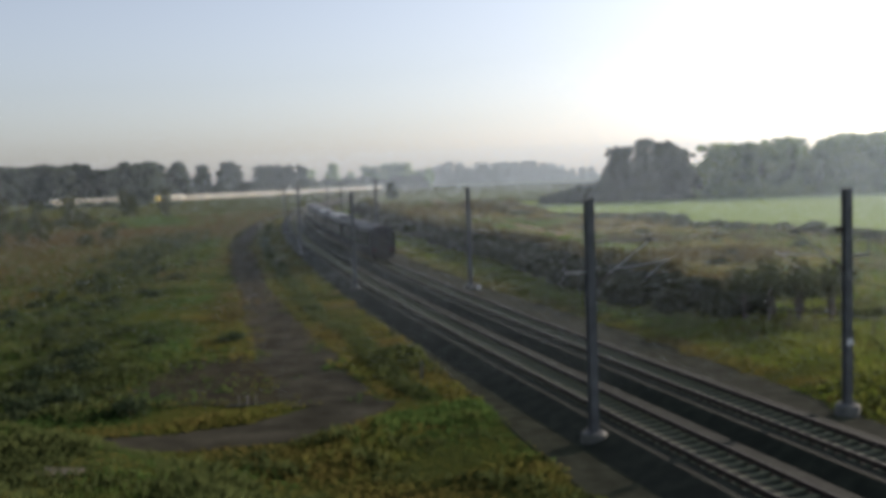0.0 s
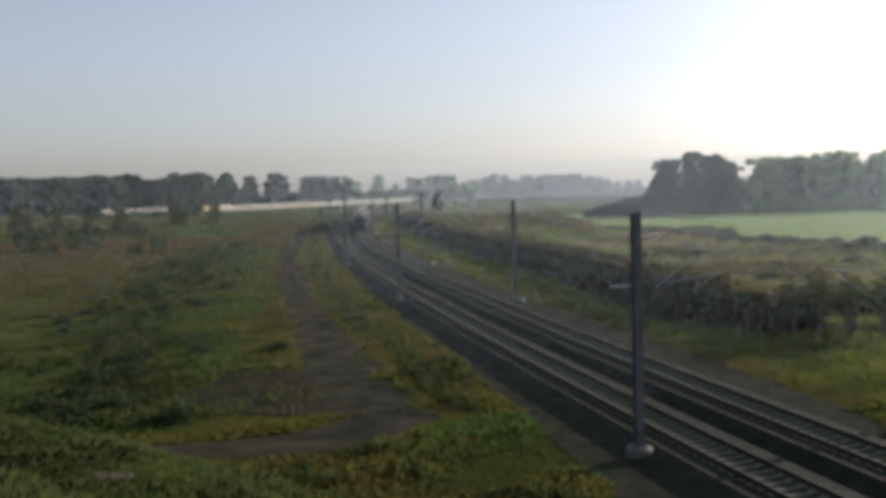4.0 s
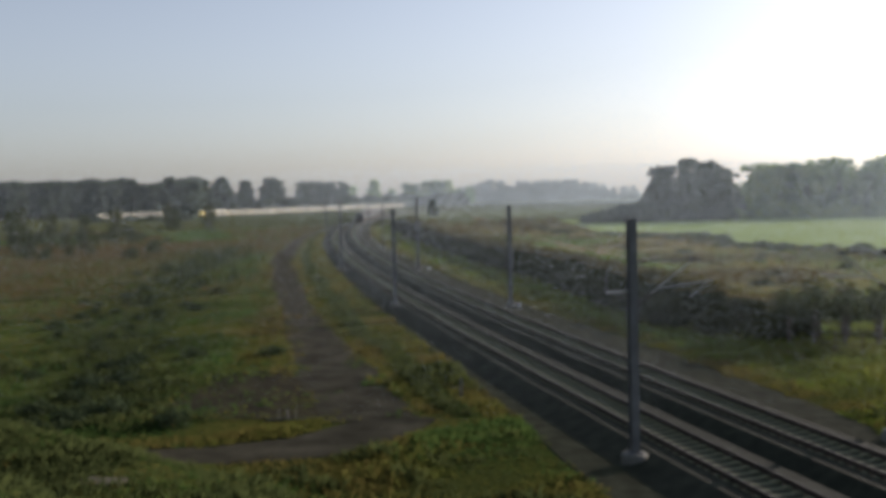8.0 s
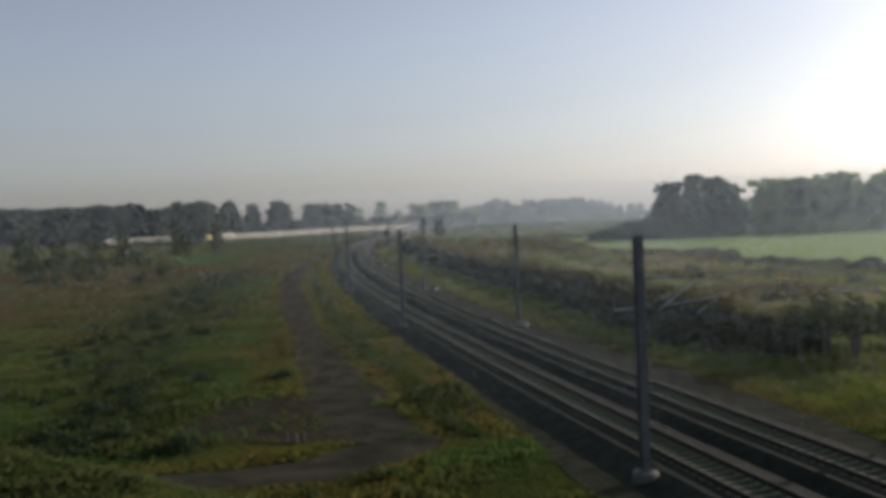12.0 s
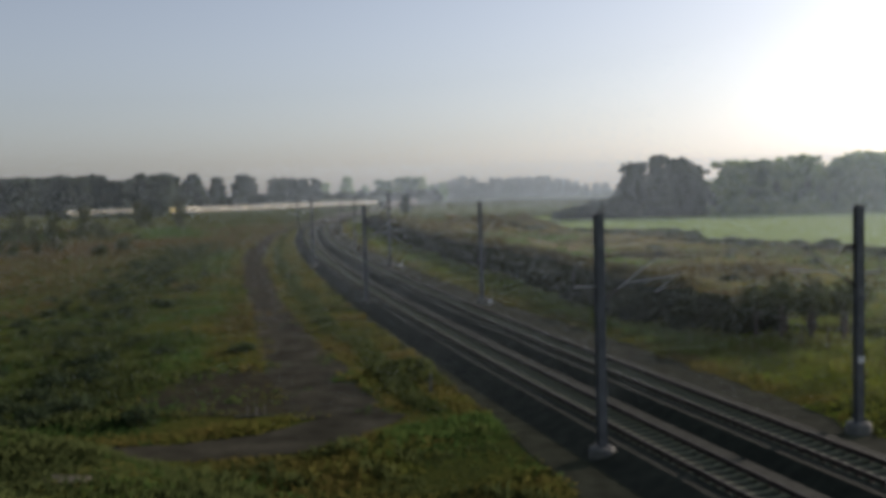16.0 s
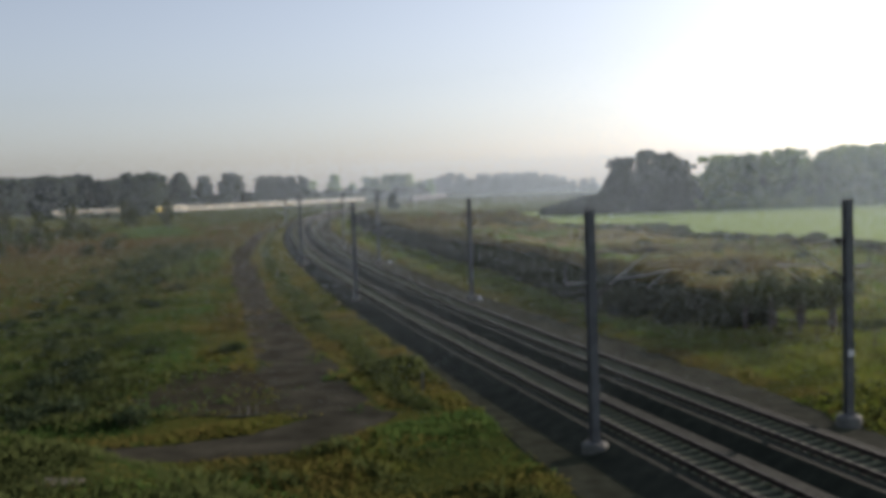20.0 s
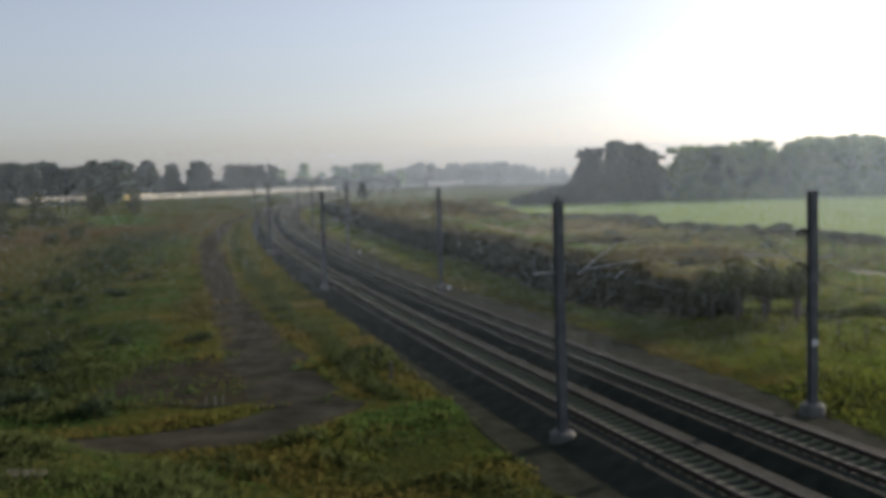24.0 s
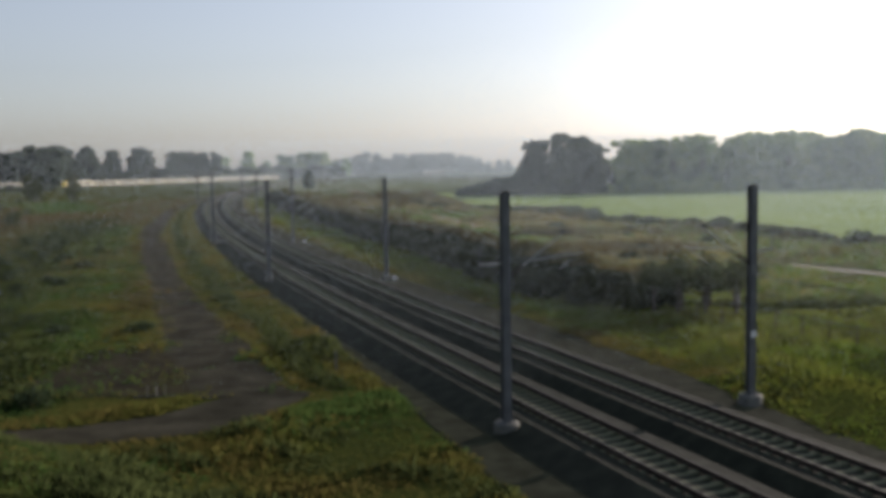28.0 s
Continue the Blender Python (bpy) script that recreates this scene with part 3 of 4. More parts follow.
def tree(height, spread, leaf, seed, name="tree", label="", trunk=0.18, lobes=16, leaves=900, size=0.5, low=0.28, group="", flat=0.75, knob=1.0):
    rnd = np.random.RandomState(seed)
    top = thing(name, label, "tree", group)
    bm = bmesh.new()
    hz = height * 0.72
    tube(bm, (0, 0, -0.3), (0, 0, height * 0.35), height * trunk * 0.12, height * trunk * 0.085, 7)
    tube(bm, (0, 0, height * 0.35), (0.02 * height, 0, hz), height * trunk * 0.085, height * trunk * 0.03, 7)
    blobs = []
    for i in range(lobes):
        a = i * 2.4 + rnd.uniform(-0.5, 0.5)
        u = (i + 0.5) / lobes
        z = height * (low + (0.84 - low) * u)
        wide = spread * (0.55 + 0.45 * math.sin(math.pi * min(1, u * 1.05)) ** 0.7) * rnd.uniform(0.8, 1.1)
        q = wide * (1 - (0.55 if knob == 1.0 else 0.42) * u) * rnd.uniform(0.45, 0.85)
        x, y = math.cos(a) * q, math.sin(a) * q
        blobs.append((x, y, z, knob * wide * rnd.uniform(0.28, 0.52) * (1.15 - 0.35 * u)))
        tube(bm, (0, 0, max(0.12 * height, z - 0.16 * height)), (x, y, z), height * trunk * 0.035, height * trunk * 0.012, 5)
    blobs.append((0, 0, height - spread * 0.35, spread * 0.35))
    for i in range(5 if knob == 1.0 else 14):
        a, q = rnd.uniform(0, 6.283), spread * rnd.uniform(0.2, 0.62 if knob == 1.0 else 0.7)
        drop, r = (rnd.uniform(0.1, 0.25) + 1.1 * (q / spread) ** 2, rnd.uniform(0.14, 0.24)) if knob == 1.0 else (rnd.uniform(0.0, 0.26) + 0.75 * (q / spread) ** 2, rnd.uniform(0.10, 0.20))
        blobs.append((math.cos(a) * q, math.sin(a) * q, height - spread * drop, spread * r))
    part("trunk", bm, M_BARK, top)
    v, f = leaf_cloud(blobs, leaves, size, rnd, flat, 0.3 if leaf is M_HEDGE_SHADED else 0.6)
    mesh_object("crown", v, f, leaf, top)
    return top


def place(proto_list, spots, seed):
    """Copies of a few trees at spots (x, y, scale), each turned its own way."""
    rnd = np.random.RandomState(seed)
    for i, (x, y, k) in enumerate(spots):
        p = proto_list[i % len(proto_list)]
        m = pose(x, y, float(ground_z(x, y)), 0, 0, rnd.uniform(0, 360))
        ob = copy_thing(p, m)
        ob.scale = (k * rnd.uniform(0.9, 1.1), k * rnd.uniform(0.9, 1.1), k)
    for p in proto_list:
        for o in (*p.children_recursive, p):
            bpy.data.objects.remove(o)


def at(px, dist):
    """Plan position for a bearing given as a tangent to the right, and a distance ahead."""
    return px * dist, dist


def woods():
    rnd = np.random.RandomState(5)
    # dense wood far to the left
    protos = [tree(29, 10.0, M_LEAF, 20 + i, "far_tree", "tall dark leafy tree of the far wood", leaves=1900, size=1.2, group="far wood", low=0.08) for i in range(4)]
    spots = [(*at(b, rnd.uniform(690, 720)), rnd.uniform(0.97, 1.03) * (1.0 if b < -0.36 or b > -0.33 else 0.88)) for b in np.arange(-0.70, -0.296, 0.0095)]
    spots += [(*at(b, rnd.uniform(745, 775)), rnd.uniform(0.95, 1.05) * (1.0 if b < -0.36 or b > -0.33 else 0.88)) for b in np.arange(-0.70, -0.29, 0.011)]
    place(protos, spots, 1)
    # rounded single trees
    protos = [tree(32, 12.5, M_LEAF, 30 + i, "poplar", "rounded dark tree standing in a far row", leaves=3600, size=0.9, group="far row of trees", low=0.2) for i in range(3)]
    spots = [(*at(b, 880), k) for b, k in ((-0.2745, 1.03), (-0.2695, 0.98), (-0.247, 0.95), (-0.224, 0.96), (-0.2165, 0.98), (-0.188, 0.88), (-0.178, 0.85), (-0.168, 0.84), (-0.157, 0.85), (-0.146, 0.82))]
    place(protos, spots, 2)
    protos = [tree(13, 9.0, M_LEAF, 36 + i, "scrub_tree", "low dark scrub tree before the far row", leaves=900, size=1.3, group="far scrub", low=0.05) for i in range(2)]
    place(protos, [(*at(b, rnd.uniform(830, 880) + 900 * max(0, b + 0.2)), rnd.uniform(0.8, 1.15)) for b in np.arange(-0.30, -0.02, 0.0075)], 3)
    protos = [tree(3.6, 4.2, M_LEAF, 38 + i, "line_bush", "low dark bush before the far line", leaves=420, size=0.5, group="bushes before the far line", low=0.04) for i in range(2)]
    place(protos, [(*at(b, 545 + rnd.uniform(-8, 8)), rnd.uniform(0.55, 1.0)) for b in (*np.arange(-0.42, -0.303, 0.0065), *np.arange(-0.292, -0.27, 0.006))], 14)
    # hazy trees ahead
    protos = [tree(28, 10.5, M_LEAF_MID, 40 + i, "far_poplar", "distant tree, its leaf colour lightened to stand for haze", leaves=1500, size=1.4, group="hazy distant trees", low=0.1) for i in range(3)]
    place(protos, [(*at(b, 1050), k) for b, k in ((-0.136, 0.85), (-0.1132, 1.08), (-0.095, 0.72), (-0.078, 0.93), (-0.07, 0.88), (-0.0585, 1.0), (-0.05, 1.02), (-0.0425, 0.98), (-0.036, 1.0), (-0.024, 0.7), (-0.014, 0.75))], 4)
    protos = [tree(28, 12.0, M_LEAF_PALE, 50 + i, "willow", "far tree, its leaf colour paled to stand for haze", leaves=1500, size=1.6, group="misty far trees", low=0.06) for i in range(3)]
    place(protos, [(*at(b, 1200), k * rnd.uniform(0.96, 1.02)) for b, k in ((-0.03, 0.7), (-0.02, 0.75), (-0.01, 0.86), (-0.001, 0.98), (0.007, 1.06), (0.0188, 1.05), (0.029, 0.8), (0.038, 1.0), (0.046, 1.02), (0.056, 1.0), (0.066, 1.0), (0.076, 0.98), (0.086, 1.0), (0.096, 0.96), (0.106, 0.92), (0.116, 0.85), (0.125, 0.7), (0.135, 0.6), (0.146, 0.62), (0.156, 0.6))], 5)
    # copse and wood beyond the field
    protos = [tree(19, 6.0, M_LEAF, 60 + i, "pine", "dark spreading tree at the corner of the wood", leaves=7000, size=0.42, group="copse by the field", low=0.03, lobes=30, knob=0.9) for i in range(3)]
    place(protos, [(*at(0.179, 318), 0.93), (*at(0.190, 328), 0.96), (*at(0.2085, 320), 1.10), (*at(0.2225, 330), 1.04), (*at(0.236, 320), 1.02), (*at(0.250, 328), 0.92), (*at(0.186, 324), 0.97), (*at(0.229, 336), 0.95), (*at(0.186, 312), 0.6), (*at(0.218, 312), 0.6), (*at(0.248, 312), 0.55)], 6)
    protos = [tree(19, 7.5, M_LEAF_MID, 70 + i, "wood_tree", "leafy tree at the edge of the wood, lightened to stand for haze", leaves=4200, size=0.5, group="wood beyond the field", low=0.04, lobes=32, knob=0.8) for i in range(4)]
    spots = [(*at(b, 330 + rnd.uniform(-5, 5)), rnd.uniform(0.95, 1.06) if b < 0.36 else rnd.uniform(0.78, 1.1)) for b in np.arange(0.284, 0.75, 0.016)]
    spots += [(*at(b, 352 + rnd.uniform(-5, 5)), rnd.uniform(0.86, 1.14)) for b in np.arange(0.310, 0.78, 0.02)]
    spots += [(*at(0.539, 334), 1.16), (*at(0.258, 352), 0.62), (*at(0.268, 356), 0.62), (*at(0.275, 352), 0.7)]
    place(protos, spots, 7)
    protos = [tree(4.8, 4.6, M_LEAF_MID, 80 + i, "wood_edge_bush", "low bush at the foot of the wood, lightened to stand for haze", leaves=1300, size=0.32, group="bushes along the wood", low=0.03) for i in range(2)]
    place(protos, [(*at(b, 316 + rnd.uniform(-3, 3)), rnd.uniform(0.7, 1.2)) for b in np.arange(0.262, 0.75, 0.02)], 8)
    protos = [tree(5.0, 4.6, M_LEAF, 84 + i, "bush", "low dark bush at the corner of the wood", leaves=1300, size=0.3, group="bushes by the copse", low=0.03) for i in range(2)]
    place(protos, [(*at(b, 312 + rnd.uniform(-2, 2)), k) for b, k in ((0.105, 0.6), (0.114, 0.8), (0.124, 0.95), (0.134, 1.1), (0.144, 1.3), (0.154, 1.35), (0.164, 1.5), (0.175, 1.2), (0.187, 1.1), (0.2, 1.0), (0.213, 1.1), (0.226, 1.0), (0.24, 1.1), (0.253, 1.0))], 9)
    # a lone tree by the line, and saplings in the meadow
    protos = [tree(9.0, 3.9, M_LEAF, 86, "lone_tree", "round green tree standing alone by the line", leaves=2200, size=0.3, low=0.0)]
    place(protos, [(-25.0, 482.0, 1.0)], 10)
    protos = [tree(9.0, 3.2, M_SAPLING, 87 + i, "sapling", "slender young tree in the rough meadow", leaves=520, size=0.34, low=0.1, group="saplings in the meadow", flat=1.1) for i in range(3)]
    place(protos, [(-158, 556, 1.0), (-163, 562, 0.9), (-97, 212, 0.95), (-87, 197, 0.7), (-77.5, 184, 0.9), (-80, 166, 0.6), (-89, 230, 1.0), (-92, 186, 0.8), (-114, 345, 1.1), (-109.7, 341, 1.0), (-107, 328, 0.8), (-103, 357, 1.0), (-89, 310, 0.7), (-120, 240, 1.0), (-128, 262, 1.1), (-111, 225, 0.8)], 11)
    protos = [tree(3.4, 3.0, M_SAPLING, 120 + i, "meadow_bush", "dull dark bush in the rough meadow", leaves=520, size=0.26, low=0.02, group="bushes in the meadow", flat=0.9) for i in range(3)]
    place(protos, [(rnd.uniform(-0.50, -0.33) * y, y, rnd.uniform(0.35, 0.85)) for y in rnd.uniform(170, 340, 34)], 16)


woods()


# ---- rank weeds along the ditch ----
SHRUBS = [(-17.2, 39.8), (-19.4, 45), (-21.3, 52), (-23.4, 59.4), (-27.4, 72), (-31.5, 87), (-38, 115), (-46.6, 155), (-56, 200)]


def weed_clumps():
    rnd = np.random.RandomState(44)
    protos = [tree(0.75, 1.3, M_WEED, 110 + i, "weed_clump", "dark blue-green clump of nettles along a ditch", leaves=420, size=0.10, group="weed clumps along the ditch", low=0.0, trunk=0.2, flat=0.8) for i in range(4)]
    spots = []
    for x, y in line_at(SHRUBS, 74):
        for k in range(2):
            spread = 1.6 + 0.012 * y
            spots.append((x + rnd.normal(0, spread), y + rnd.normal(0, 1.0), rnd.uniform(0.45, 1.05)))
    place(protos, spots, 15)


weed_clumps()


# ---- hedge beside the railway ----
def hedge():
    rnd = np.random.RandomState(9)
    # dark bushes for the shaded face, olive ones behind for the lit top
    protos = [tree(2.6, 2.6, M_HEDGE_SHADED, 90 + i, "hedge_bush", "dense hedge bush coloured dark for its shaded side", leaves=1900, size=0.16, group="hedge beside the railway", low=0.03, trunk=0.25) for i in range(4)]
    tall = [tree(2.7, 2.6, M_HEDGE_LIT, 130 + i, "hedge_bush", "bush at the back of the hedge, coloured olive for its lit top", leaves=1600, size=0.16, group="hedge beside the railway", low=0.03, trunk=0.25) for i in range(3)]
    spots, back = [], []
    for s in np.arange(26, 330, 3.4):
        # front row reaches forward to stand in for the hedge's cast shadow
        front = float(np.interp(s, [26, 30, 36, 42, 60, 75], [18.6, 16.4, 15.6, 16.0, 18.0, 18.9]))
        for deep, lo, hi in ((0.6, 0.6, 0.85), (2.9, 0.8, 1.05), (5.5, 0.95, 1.2)):
            if s < 33 and deep > 3:
                continue
            x, y = rail_xy(s + rnd.uniform(-0.9, 0.9), front + deep + rnd.uniform(-0.5, 0.5))
            (back if deep > 5 else spots).append((x, y, rnd.uniform(lo, hi)))
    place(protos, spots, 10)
    place(tall, back, 17)
    # young trees with bare stems at the end of the hedge
    protos = [tree(5.0, 2.3, M_SAPLING, 95 + i, "young_tree", "young tree with a bare stem and a dark crown", leaves=560, size=0.14, group="young trees by the hedge", low=0.5, trunk=0.34) for i in range(3)]
    place(protos, [(19.4, 62.2, 0.62), (20.5, 60.6, 0.66), (21.4, 62.4, 0.72), (22.5, 60.9, 0.66), (23.4, 62.8, 0.7), (24.5, 60.8, 0.62), (25.4, 62.6, 0.66), (21.8, 65.0, 0.74), (24.0, 65.4, 0.76), (26.4, 65.8, 0.7), (20.6, 67.0, 0.72), (28.0, 66.8, 0.66), (22.8, 68.0, 0.78), (25.6, 69.0, 0.72)], 12)
    # low scrub along the edge of the field and in the dry grass
    protos = [tree(1.5, 2.7, M_SAPLING, 98 + i, "scrub_bush", "low dull green scrub bush in dry grass", leaves=420, size=0.22, group="scrub by the field", low=0.0, trunk=0.25, flat=0.45) for i in range(3)]
    edge = line_at([(14, 262), (17, 240), (27, 216), (36, 198), (40, 172), (46, 154), (55, 145), (57, 130), (58.5, 112), (66, 99)], 70)
    spots = [(x + rnd.uniform(-1.5, 1.5), y + rnd.uniform(-1.5, 1.5), rnd.uniform(0.35, 1.1)) for x, y in edge]
    spots += [(40, 193, 1.2), (43, 191, 1.3), (46, 188, 1.1), (37, 200, 0.9), (31, 150, 0.7), (36, 128, 0.6), (24, 165, 0.6), (40, 140, 0.5), (33, 110, 0.5), (28, 98, 0.6), (44, 118, 0.5)]
    place(protos, spots, 13)


hedge()


# ---- grass, weeds ----
def tufts(name, spots, mat, height, width, label, seed, blades=5):
    """Grass as one mesh: at every spot a fan of bent blades."""
    rnd = np.random.RandomState(seed)
    p = np.asarray(spots, float)
    n = len(p)
    z = ground_z(p[:, 0], p[:, 1])
    h = height * rnd.uniform(0.5, 1.25, n) * p[:, 2]
    a = rnd.uniform(0, 6.283, (n, blades))
    lean = rnd.uniform(0.15, 0.75, (n, blades)) * h[:, None]
    w = width * p[:, 2][:, None] * rnd.uniform(0.6, 1.3, (n, blades))
    foot = rnd.uniform(-0.5, 0.5, (n, blades, 2)) * width * 9.0 * p[:, 2][:, None, None]
    bx, by = p[:, 0][:, None] + foot[..., 0], p[:, 1][:, None] + foot[..., 1]
    zz = np.repeat(z[:, None], blades, 1) - 0.02
    c, s = np.cos(a), np.sin(a)
    hh = h[:, None] * rnd.uniform(0.6, 1.1, (n, blades))
    v = np.stack([np.stack([bx - s * w, by + c * w, zz], -1), np.stack([bx + s * w, by - c * w, zz], -1),
                  np.stack([bx + c * lean * 0.4 + s * w * 0.7, by + s * lean * 0.4 - c * w * 0.7, zz + hh * 0.65], -1),
                  np.stack([bx + c * lean, by + s * lean, zz + hh], -1),
                  np.stack([bx + c * lean * 0.4 - s * w * 0.7, by + s * lean * 0.4 + c * w * 0.7, zz + hh * 0.65], -1)], 2).reshape(-1, 3)
    v = v.reshape(-1, 5, 3)
    near = np.repeat(p[:, 1] < 62, blades)
    v5, v3 = v[near].reshape(-1, 3), v[~near][:, [0, 1, 3]].reshape(-1, 3)
    v3[0::3] += (v3[0::3] - v3[1::3]) * 0.3
    me = bpy.data.meshes.new(name)
    me.vertices.add(len(v5) + len(v3))
    me.vertices.foreach_set("co", np.concatenate([v5, v3]).ravel())
    me.loops.add(len(v5) + len(v3))
    me.loops.foreach_set("vertex_index", np.arange(len(v5) + len(v3), dtype=np.int32))
    starts = np.r_[np.arange(0, len(v5), 5), len(v5) + np.arange(0, len(v3), 3)].astype(np.int32)
    me.polygons.add(len(starts))
    me.polygons.foreach_set("loop_start", starts)
    me.update(calc_edges=True)
    me.validate()
    me.materials.append(mat)
    return tagged(new(name, me), label, "grass", "", "stuff")


def value(x, y, scale, seed):
    """Smooth random field in 0 to 1."""
    r = np.random.RandomState(seed)
    out = np.zeros_like(x)
    for i in range(7):
        a, ph, k = r.uniform(0, 6.283), r.uniform(0, 6.283), scale * r.uniform(0.6, 1.9)
        out += np.sin((x * math.cos(a) + y * math.sin(a)) * k + ph)
    return np.clip(0.5 + out / 6.0, 0, 1)


def path_depth(x, y):
    """How far inside the dirt track a place lies, in metres; negative outside."""
    l = np.interp(y, [p[1] for p in PATH_L], [p[0] for p in PATH_L])
    r = np.interp(y, [p[1] for p in PATH_R], [p[0] for p in PATH_R])
    main = np.where(y > 41, np.minimum(x - l, r - x), -9.0)
    lo = np.interp(x, [-24, -14.5, -9.7, -5.5, -3.7, -2.3], [34.6, 34.5, 35.7, 36.8, 38.9, 42.6])
    hi = np.interp(x, [-26, -16.6, -11.4, -8.3, -6.9, -4.6], [36.8, 37.6, 38.2, 39.6, 41.6, 43.6])
    branch = np.where((x < -2.0) & (y < 46), np.minimum(y - lo, hi - y), -9.0)
    return np.maximum(main, branch)


def meadow():
    r = np.random.RandomState(77)

    def draw(n, x0, x1, y0, y1, power=1.0):
        x = r.uniform(x0, x1, n)
        y = y0 + (y1 - y0) * r.uniform(0, 1, n) ** power
        return x, y
    # the meadow between the dirt track and the far line
    x, y = draw(270000, -150, 6, 20, 330, 1.9)
    x2, y2 = draw(150000, -42, 8, 20, 95, 1.0)
    m2 = r.uniform(0, 1, len(x2)) > smooth(38, 92, y2)
    x2, y2 = x2[m2], y2[m2]
    x3, y3 = draw(26000, -24, 2, 5, 22, 1.0)
    x, y = np.r_[x, x2, x3], np.r_[y, y2, y3]
    off = offset_of(x, y)
    near_shrub = np.abs(x - np.interp(y, [p[1] for p in SHRUBS], [p[0] for p in SHRUBS]))
    depth = path_depth(x, y)
    keep = (off < np.interp(along_of(x, y), CESS_S, CESS_OFF) + 0.12) & (depth < np.where(y < 42, 0.1 + 0.9 * value(x, y, 1.3, 40), 0.15 + 1.8 * value(x, y, 1.3, 40)) * r.uniform(-0.1, 1.0, len(x)) ** 2) & (x > -0.62 * y - 4)
    soil = np.minimum(np.minimum(x + 16.2, -7.4 - x), np.minimum(y - 43.2, 55.6 - y - 0.55 * np.abs(x + 12.5)))
    bare = smooth(-0.5, 1.7, soil + 1.6 * value(x, y, 0.7, 41) - 0.8)
    keep &= r.uniform(0, 1, len(x)) > 0.86 * bare
    chance = np.maximum(smooth(-36, -50, x + 5 * np.sin(y * 0.05)) * smooth(88, 105, y) * smooth(240, 215, y) * (0.35 + 0.9 * value(x, y, 0.08, 3)), 0.35 * smooth(215, 240, y) * smooth(0.3, 0.6, value(x, y, 0.03, 9)))
    dry = r.uniform(0, 1, len(x)) < np.maximum(chance, 0.5 * smooth(0.66, 0.9, value(x, y, 0.14, 4)) * (y > 48))
    lane = (off < -2.4) & (x > np.interp(y, [p[1] for p in PATH_R], [p[0] for p in PATH_R]))
    rim = np.interp(y, [p[1] for p in PATH_R], [p[0] for p in PATH_R])
    u = (off - offset_of(rim, y)) / np.maximum(0.5, -3.3 - offset_of(rim, y))
    row = np.abs(u - 0.42 - 0.06 * np.sin(y * 0.23))
    g = np.maximum(smooth(0.42, 0.8, value(x, y, 0.24, 6)) * (0.35 + 0.65 * smooth(-30, -12, x)), smooth(2.2, 0.2, np.abs(depth + 0.5)) * 0.85)
    g = np.maximum(g, np.where(lane & (y > 42), smooth(0.10, 0.26, row), 0.0))
    g = np.maximum(g, np.where((y < 38) & (x > -7), 0.2 + 0.5 * smooth(0.45, 0.75, value(x, y, 0.5, 8)), 0.0))
    g = np.maximum(g, smooth(1.6, 0.2, np.abs(soil)) * 0.45)
    g = g * (1 - 0.55 * smooth(-4, -9, x) * smooth(34.5, 32.5, y))
    g = np.maximum(g, 0.6 * smooth(0.55, 0.8, value(x, y, 0.8, 37)) * (y < 36))
    edge_gold = r.uniform(0, 1, len(x)) < g
    k = 0.75 + y / 170.0
    dense = np.exp(-(near_shrub / (2.0 + 0.03 * y)) ** 2) * smooth(39.5, 44, y) * smooth(230, 150, y) * (0.45 + 0.7 * value(x, y, 0.33, 21))
    dense = np.maximum(dense, 0.28 * smooth(0.62, 0.9, value(x, y, 0.42, 51)) * smooth(44, 50, y) * smooth(150, 100, y))
    dense = np.maximum(dense, np.where(lane & (y > 43), 0.75 * smooth(0.22, 0.08, row), 0.0))
    dense = np.maximum(dense, 0.4 * smooth(0.5, 0.8, value(x, y, 1.5, 91)) * smooth(40, 37, y) * smooth(-10, -6, x))
    dense = np.maximum(dense, 0.62 * smooth(0.2, 2.0, 23.0 - (0.55 * x + 0.835 * y)) * (0.4 + 0.9 * value(x, y, 0.9, 33)))
    shrub = keep & (r.uniform(0, 1, len(x)) < dense)
    rest = keep & ~shrub
    sets = {"dry": rest & dry & ~lane, "gold": rest & ~(dry & ~lane) & edge_gold, "green": rest & ~(dry & ~lane) & ~edge_gold}
    stack = lambda m: np.stack([x[m], y[m], k[m] * r.uniform(0.6, 1.2, m.sum()) * (0.45 + 1.2 * value(x[m], y[m], 0.8, 61))], 1)
    tufts("meadow_grass", stack(sets["green"]), M_GRASS, 0.19, 0.017, "rough green meadow grass", 1)
    tufts("yellow_meadow_grass", stack(sets["gold"]), M_GOLD, 0.19, 0.017, "yellowing grass at the edges of the track", 2)
    tufts("dry_meadow_grass", stack(sets["dry"]), M_BROWN, 0.36, 0.020, "brown dry grass in the meadow", 3)
    tufts("weeds", stack(shrub), M_LUSH, 0.33, 0.026, "dark green weeds along a ditch and the verge", 4)
    # right of the railway
    x, y = draw(190000, -40, 110, 28, 330, 1.6)
    x2, y2 = draw(110000, 4, 60, 28, 95, 1.3)
    m2 = r.uniform(0, 1, len(x2)) > smooth(45, 92, y2)
    x2, y2 = x2[m2], y2[m2]
    x, y = np.r_[x, x2], np.r_[y, y2]
    off = offset_of(x, y)
    hx = np.interp(y, [36, 52, 60, 68, 73.5, 80, 98, 126, 178, 240, 300], [46, 40, 33, 28, 25, 22, 16.5, 9.0, -2, -11.5, -20])
    fx = np.interp(y, [90, 99, 112, 130, 146, 155, 172, 203, 232, 300], [86, 68, 60, 58.5, 56, 47, 41, 37, 27, 24])
